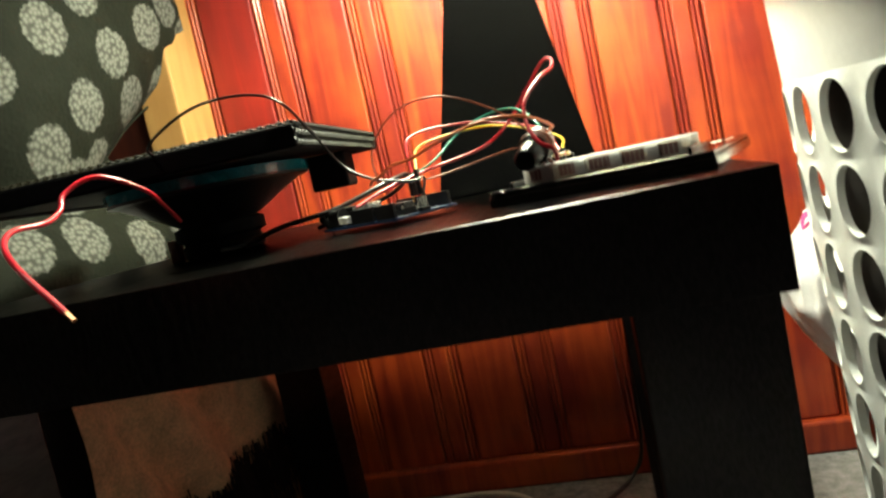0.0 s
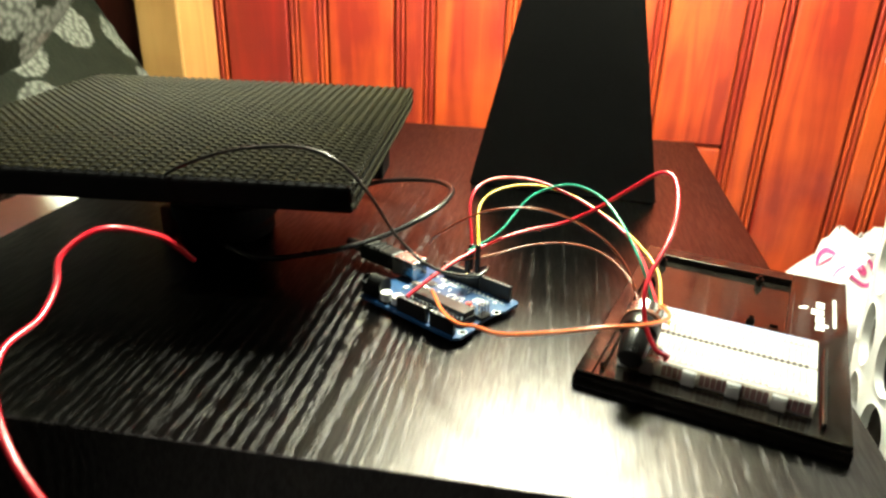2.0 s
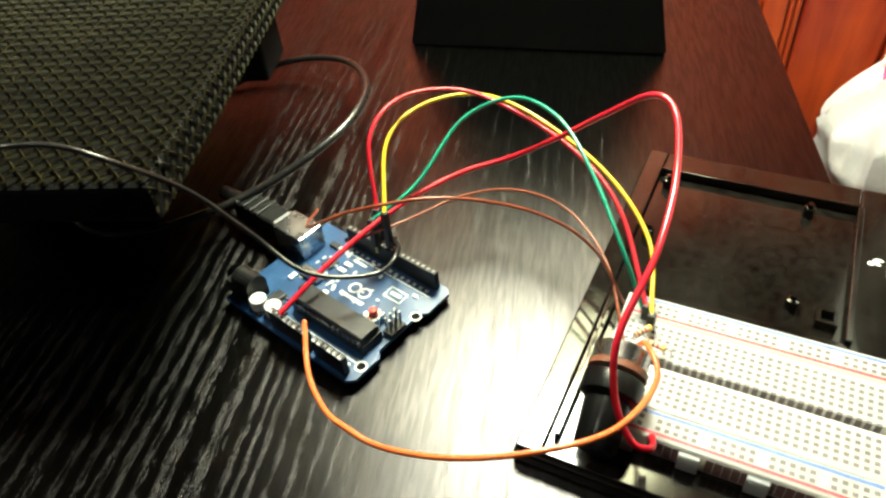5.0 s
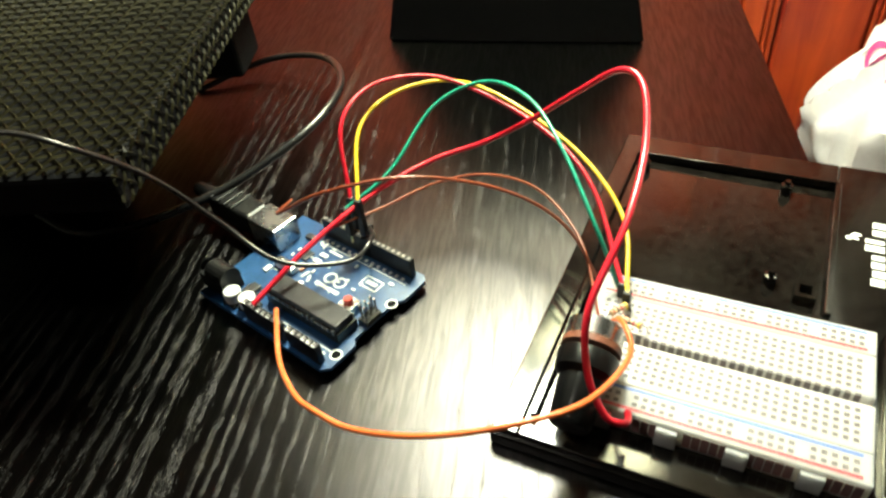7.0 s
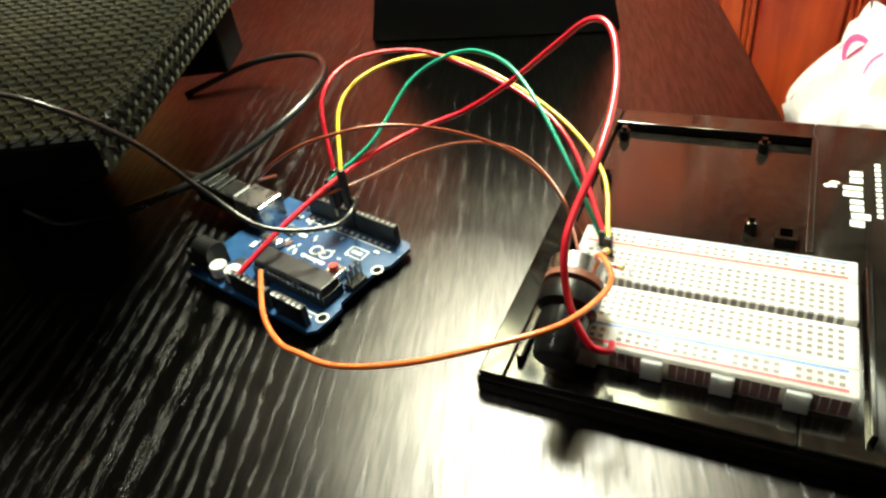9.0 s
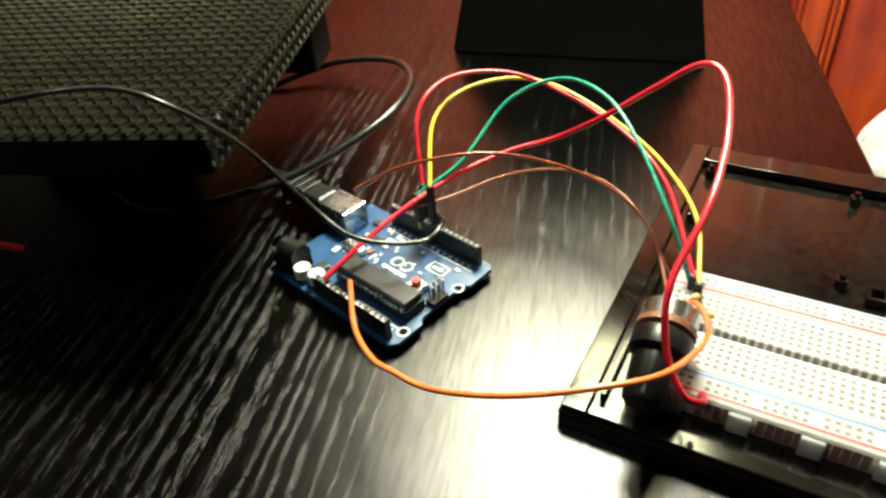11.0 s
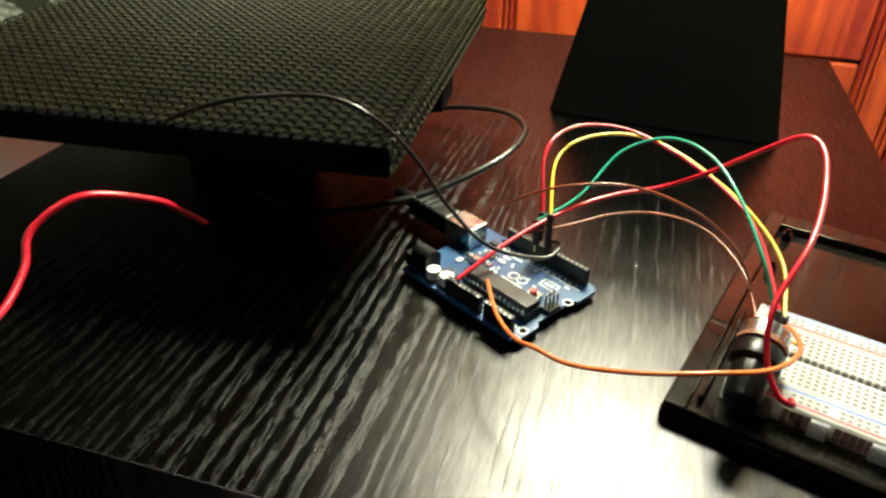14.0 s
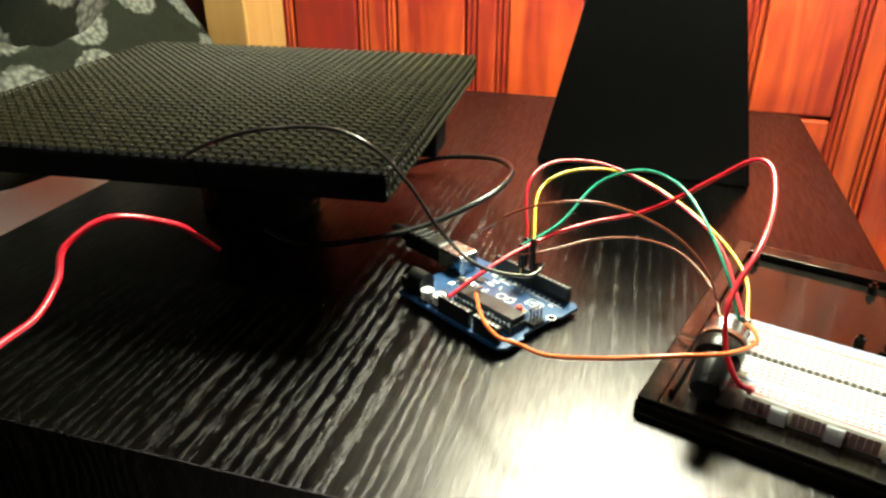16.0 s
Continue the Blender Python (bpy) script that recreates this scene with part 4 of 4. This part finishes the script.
def resistor(m, label):
    """A waisted body with colour bands and two leads bent down into the board."""
    ob = thing("resistor", m, label, "resistor", "resistors on the breadboard")
    lie = Matrix.Translation((0, 0, 0.0034)) @ Matrix.Rotation(radians(90), 4, "Y")
    body = part("body", turned([(0.0004, -0.0034), (0.0011, -0.0032), (0.0012, -0.0022), (0.0009, -0.0014), (0.0009, 0.0014), (0.0012, 0.0022), (0.0011, 0.0032), (0.0004, 0.0034)], 16, lie), BEIGE, ob, smooth=True)
    for x, paint in ((-0.0024, "brown"), (-0.0007, "black"), (0.0007, "red"), (0.0024, "yellow")):
        part("colour_band", turned([(0.00123 if abs(x) > 0.002 else 0.00093, x - 0.0003), (0.00123 if abs(x) > 0.002 else 0.00093, x + 0.0003)], 16, lie), WIRE[paint], body)
    for side in (-1, 1):
        part("lead", tube([(side * 0.0034, 0, 0.0034), (side * 0.0046, 0, 0.0033), (side * 0.0051, 0, 0.0022), (side * 0.0051, 0, -0.0010)], 0.00028, 6, 5), STEEL, ob, smooth=True)
    return ob


ON_BOARD = TOP + 0.0174
resistor(Matrix.Translation((-0.0872, 0.1120, ON_BOARD)) @ Matrix.Rotation(radians(38), 4, "Z"), "small beige banded resistor standing in the breadboard")
resistor(Matrix.Translation((-0.0835, 0.1065, ON_BOARD)) @ Matrix.Rotation(radians(-24), 4, "Z"), "small beige banded resistor beside the potentiometer")

# ---- wires ----
WAYS = {
    "red_a": [(-0.1852, 0.158, 0.4788), (-0.1889, 0.1754, 0.5004), (-0.1801, 0.1932, 0.5071), (-0.1592, 0.2004, 0.5072), (-0.1378, 0.1928, 0.5042), (-0.1113, 0.1761, 0.4959), (-0.095, 0.1532, 0.4878), (-0.0858, 0.1213, 0.4726)],
    "yellow": [(-0.1811, 0.1539, 0.4807), (-0.1841, 0.1807, 0.4949), (-0.174, 0.1985, 0.5002), (-0.1525, 0.2062, 0.5018), (-0.1296, 0.1958, 0.5), (-0.1008, 0.1732, 0.4901), (-0.0848, 0.146, 0.4809), (-0.0845, 0.1163, 0.4736)],
    "green": [(-0.1868, 0.154, 0.4768), (-0.1706, 0.1684, 0.4847), (-0.1554, 0.1904, 0.4994), (-0.1351, 0.1937, 0.5077), (-0.1179, 0.1797, 0.5081), (-0.1058, 0.1563, 0.5023), (-0.0942, 0.131, 0.4875), (-0.0843, 0.1224, 0.4631)],
    "red_b": [(-0.2133, 0.1142, 0.4651), (-0.2006, 0.1321, 0.4715), (-0.1877, 0.1492, 0.476), (-0.1722, 0.1658, 0.4799), (-0.1544, 0.1784, 0.4831), (-0.1351, 0.1829, 0.4878), (-0.1173, 0.1795, 0.4995), (-0.1013, 0.1693, 0.5161), (-0.0884, 0.159, 0.5295), (-0.082, 0.1492, 0.5292), (-0.0824, 0.1282, 0.5214), (-0.0887, 0.1018, 0.5149), (-0.0982, 0.0826, 0.5022), (-0.0984, 0.0724, 0.4888), (-0.0935, 0.0655, 0.479), (-0.088, 0.066, 0.4755), (-0.0868, 0.0715, 0.4725), (-0.0868, 0.0735, 0.469)],
    "brown_a": [(-0.21, 0.1599, 0.4767), (-0.1987, 0.1248, 0.4982), (-0.1759, 0.1126, 0.5164), (-0.1493, 0.1164, 0.5194), (-0.1231, 0.1258, 0.5074), (-0.1044, 0.1293, 0.4906), (-0.0921, 0.1275, 0.4665)],
    "brown_b": [(-0.1933, 0.1439, 0.4743), (-0.174, 0.1595, 0.4734), (-0.1539, 0.1724, 0.4759), (-0.1332, 0.173, 0.4792), (-0.1134, 0.1609, 0.4807), (-0.0989, 0.1368, 0.4772), (-0.0932, 0.108, 0.4695)],
    "orange": [(-0.1975, 0.1017, 0.4766), (-0.1889, 0.0797, 0.4784), (-0.1797, 0.0665, 0.48), (-0.1708, 0.0588, 0.4837), (-0.1587, 0.0531, 0.4848), (-0.1389, 0.0484, 0.4908), (-0.1172, 0.05, 0.4951), (-0.0987, 0.0594, 0.4935), (-0.0869, 0.0799, 0.4872), (-0.0885, 0.0945, 0.485), (-0.0915, 0.1, 0.476)],
    "usb": [(-0.345, 0.178, 0.4535), (-0.318, 0.164, 0.4545), (-0.2869, 0.1596, 0.4617), (-0.2504, 0.1796, 0.4663), (-0.2188, 0.2074, 0.4769), (-0.2098, 0.2388, 0.4807), (-0.2216, 0.2742, 0.4758), (-0.2458, 0.304, 0.4667), (-0.2789, 0.3135, 0.4593), (-0.3148, 0.2946, 0.4514)],
    "black": [(-0.3341, 0.1235, 0.5189), (-0.3324, 0.0979, 0.527), (-0.3115, 0.0928, 0.5381), (-0.2867, 0.094, 0.5454), (-0.2609, 0.1021, 0.5452), (-0.2432, 0.1057, 0.5369), (-0.2329, 0.1184, 0.5173), (-0.2209, 0.1258, 0.4933), (-0.2013, 0.1208, 0.4803), (-0.1797, 0.128, 0.4743), (-0.1736, 0.1396, 0.4749), (-0.1805, 0.1583, 0.4648)],
    "speaker": [(-0.3250, 0.1020, 0.4800), (-0.3262, 0.0900, 0.4925), (-0.3296, 0.0786, 0.5032), (-0.3414, 0.0569, 0.514), (-0.351, 0.0403, 0.5072), (-0.3479, 0.0301, 0.498), (-0.3435, 0.0124, 0.4921), (-0.3427, -0.0098, 0.4903), (-0.3304, -0.0304, 0.4835), (-0.3102, -0.0472, 0.4715), (-0.2847, -0.0572, 0.4509)],
}


def jumper(key, colour, radius, label, boots=(0, 0), name="jumper_wire", category="wire"):
    """A lead along its way; boots gives, for each end, the height on which its black plug stands (0: no plug)."""
    line = [Vector(v) for v in WAYS[key]]
    ob = thing(name, Matrix.Translation(line[0]), label, category, "jumper wires" if name == "jumper_wire" else "")
    part("lead", tube([v - line[0] for v in line], radius), WIRE[colour], ob, smooth=True)
    for k, end in ((0, line[0]), (1, line[-1])):
        if boots[k]:
            low = boots[k] - end.z
            boot = part("plug_boot", box(-0.00125, 0.00125, -0.00125, 0.00125, low, 0.0008, 0.0003), BLACK_PLASTIC, ob, m=Matrix.Translation(end - line[0]) @ Matrix.Rotation(radians(-20), 4, "Z"))
            part("plug_pin", box(-0.0003, 0.0003, -0.0003, 0.0003, low - 0.004, low), GOLD, boot)
    return ob


SOCKETS, BOARD_TOP = 0.4642, TOP + 0.0173
jumper("red_a", "red", 0.00085, "thin red jumper wire arching to the breadboard", (SOCKETS, BOARD_TOP))
jumper("yellow", "yellow", 0.0008, "yellow jumper wire arching to the breadboard", (SOCKETS, BOARD_TOP))
jumper("green", "green", 0.00075, "green jumper wire arching to the breadboard", (SOCKETS, BOARD_TOP - 0.006))
jumper("red_b", "red", 0.00105, "thick red jumper wire in a high loop", (0, 0))
jumper("brown_a", "brown", 0.00055, "thin brown wire arching over the table", (0, 0))
jumper("brown_b", "brown", 0.00055, "thin brown wire from the board", (0, 0))
jumper("orange", "orange", 0.00085, "orange jumper wire lying in a low bow", (0, 0))
jumper("usb", "black", 0.0019, "black cable in a loop beside the board", (0, 0), "cable", "cable")
jumper("black", "black", 0.0009, "thin black wire over the grille panel", (0, SOCKETS - 0.003), "speaker_wire", "wire")
red_lead = jumper("speaker", "red", 0.0014, "red speaker wire with a bare copper end", (0, 0), "speaker_wire", "wire")
e0, e1 = Vector(WAYS["speaker"][-2]), Vector(WAYS["speaker"][-1])
s0 = Vector(WAYS["speaker"][0])
part("copper_end", tube([e1 - s0 - (e1 - e0).normalized() * 0.001, e1 - s0 + (e1 - e0).normalized() * 0.006], 0.0011), COPPER, red_lead, "bare copper strands")
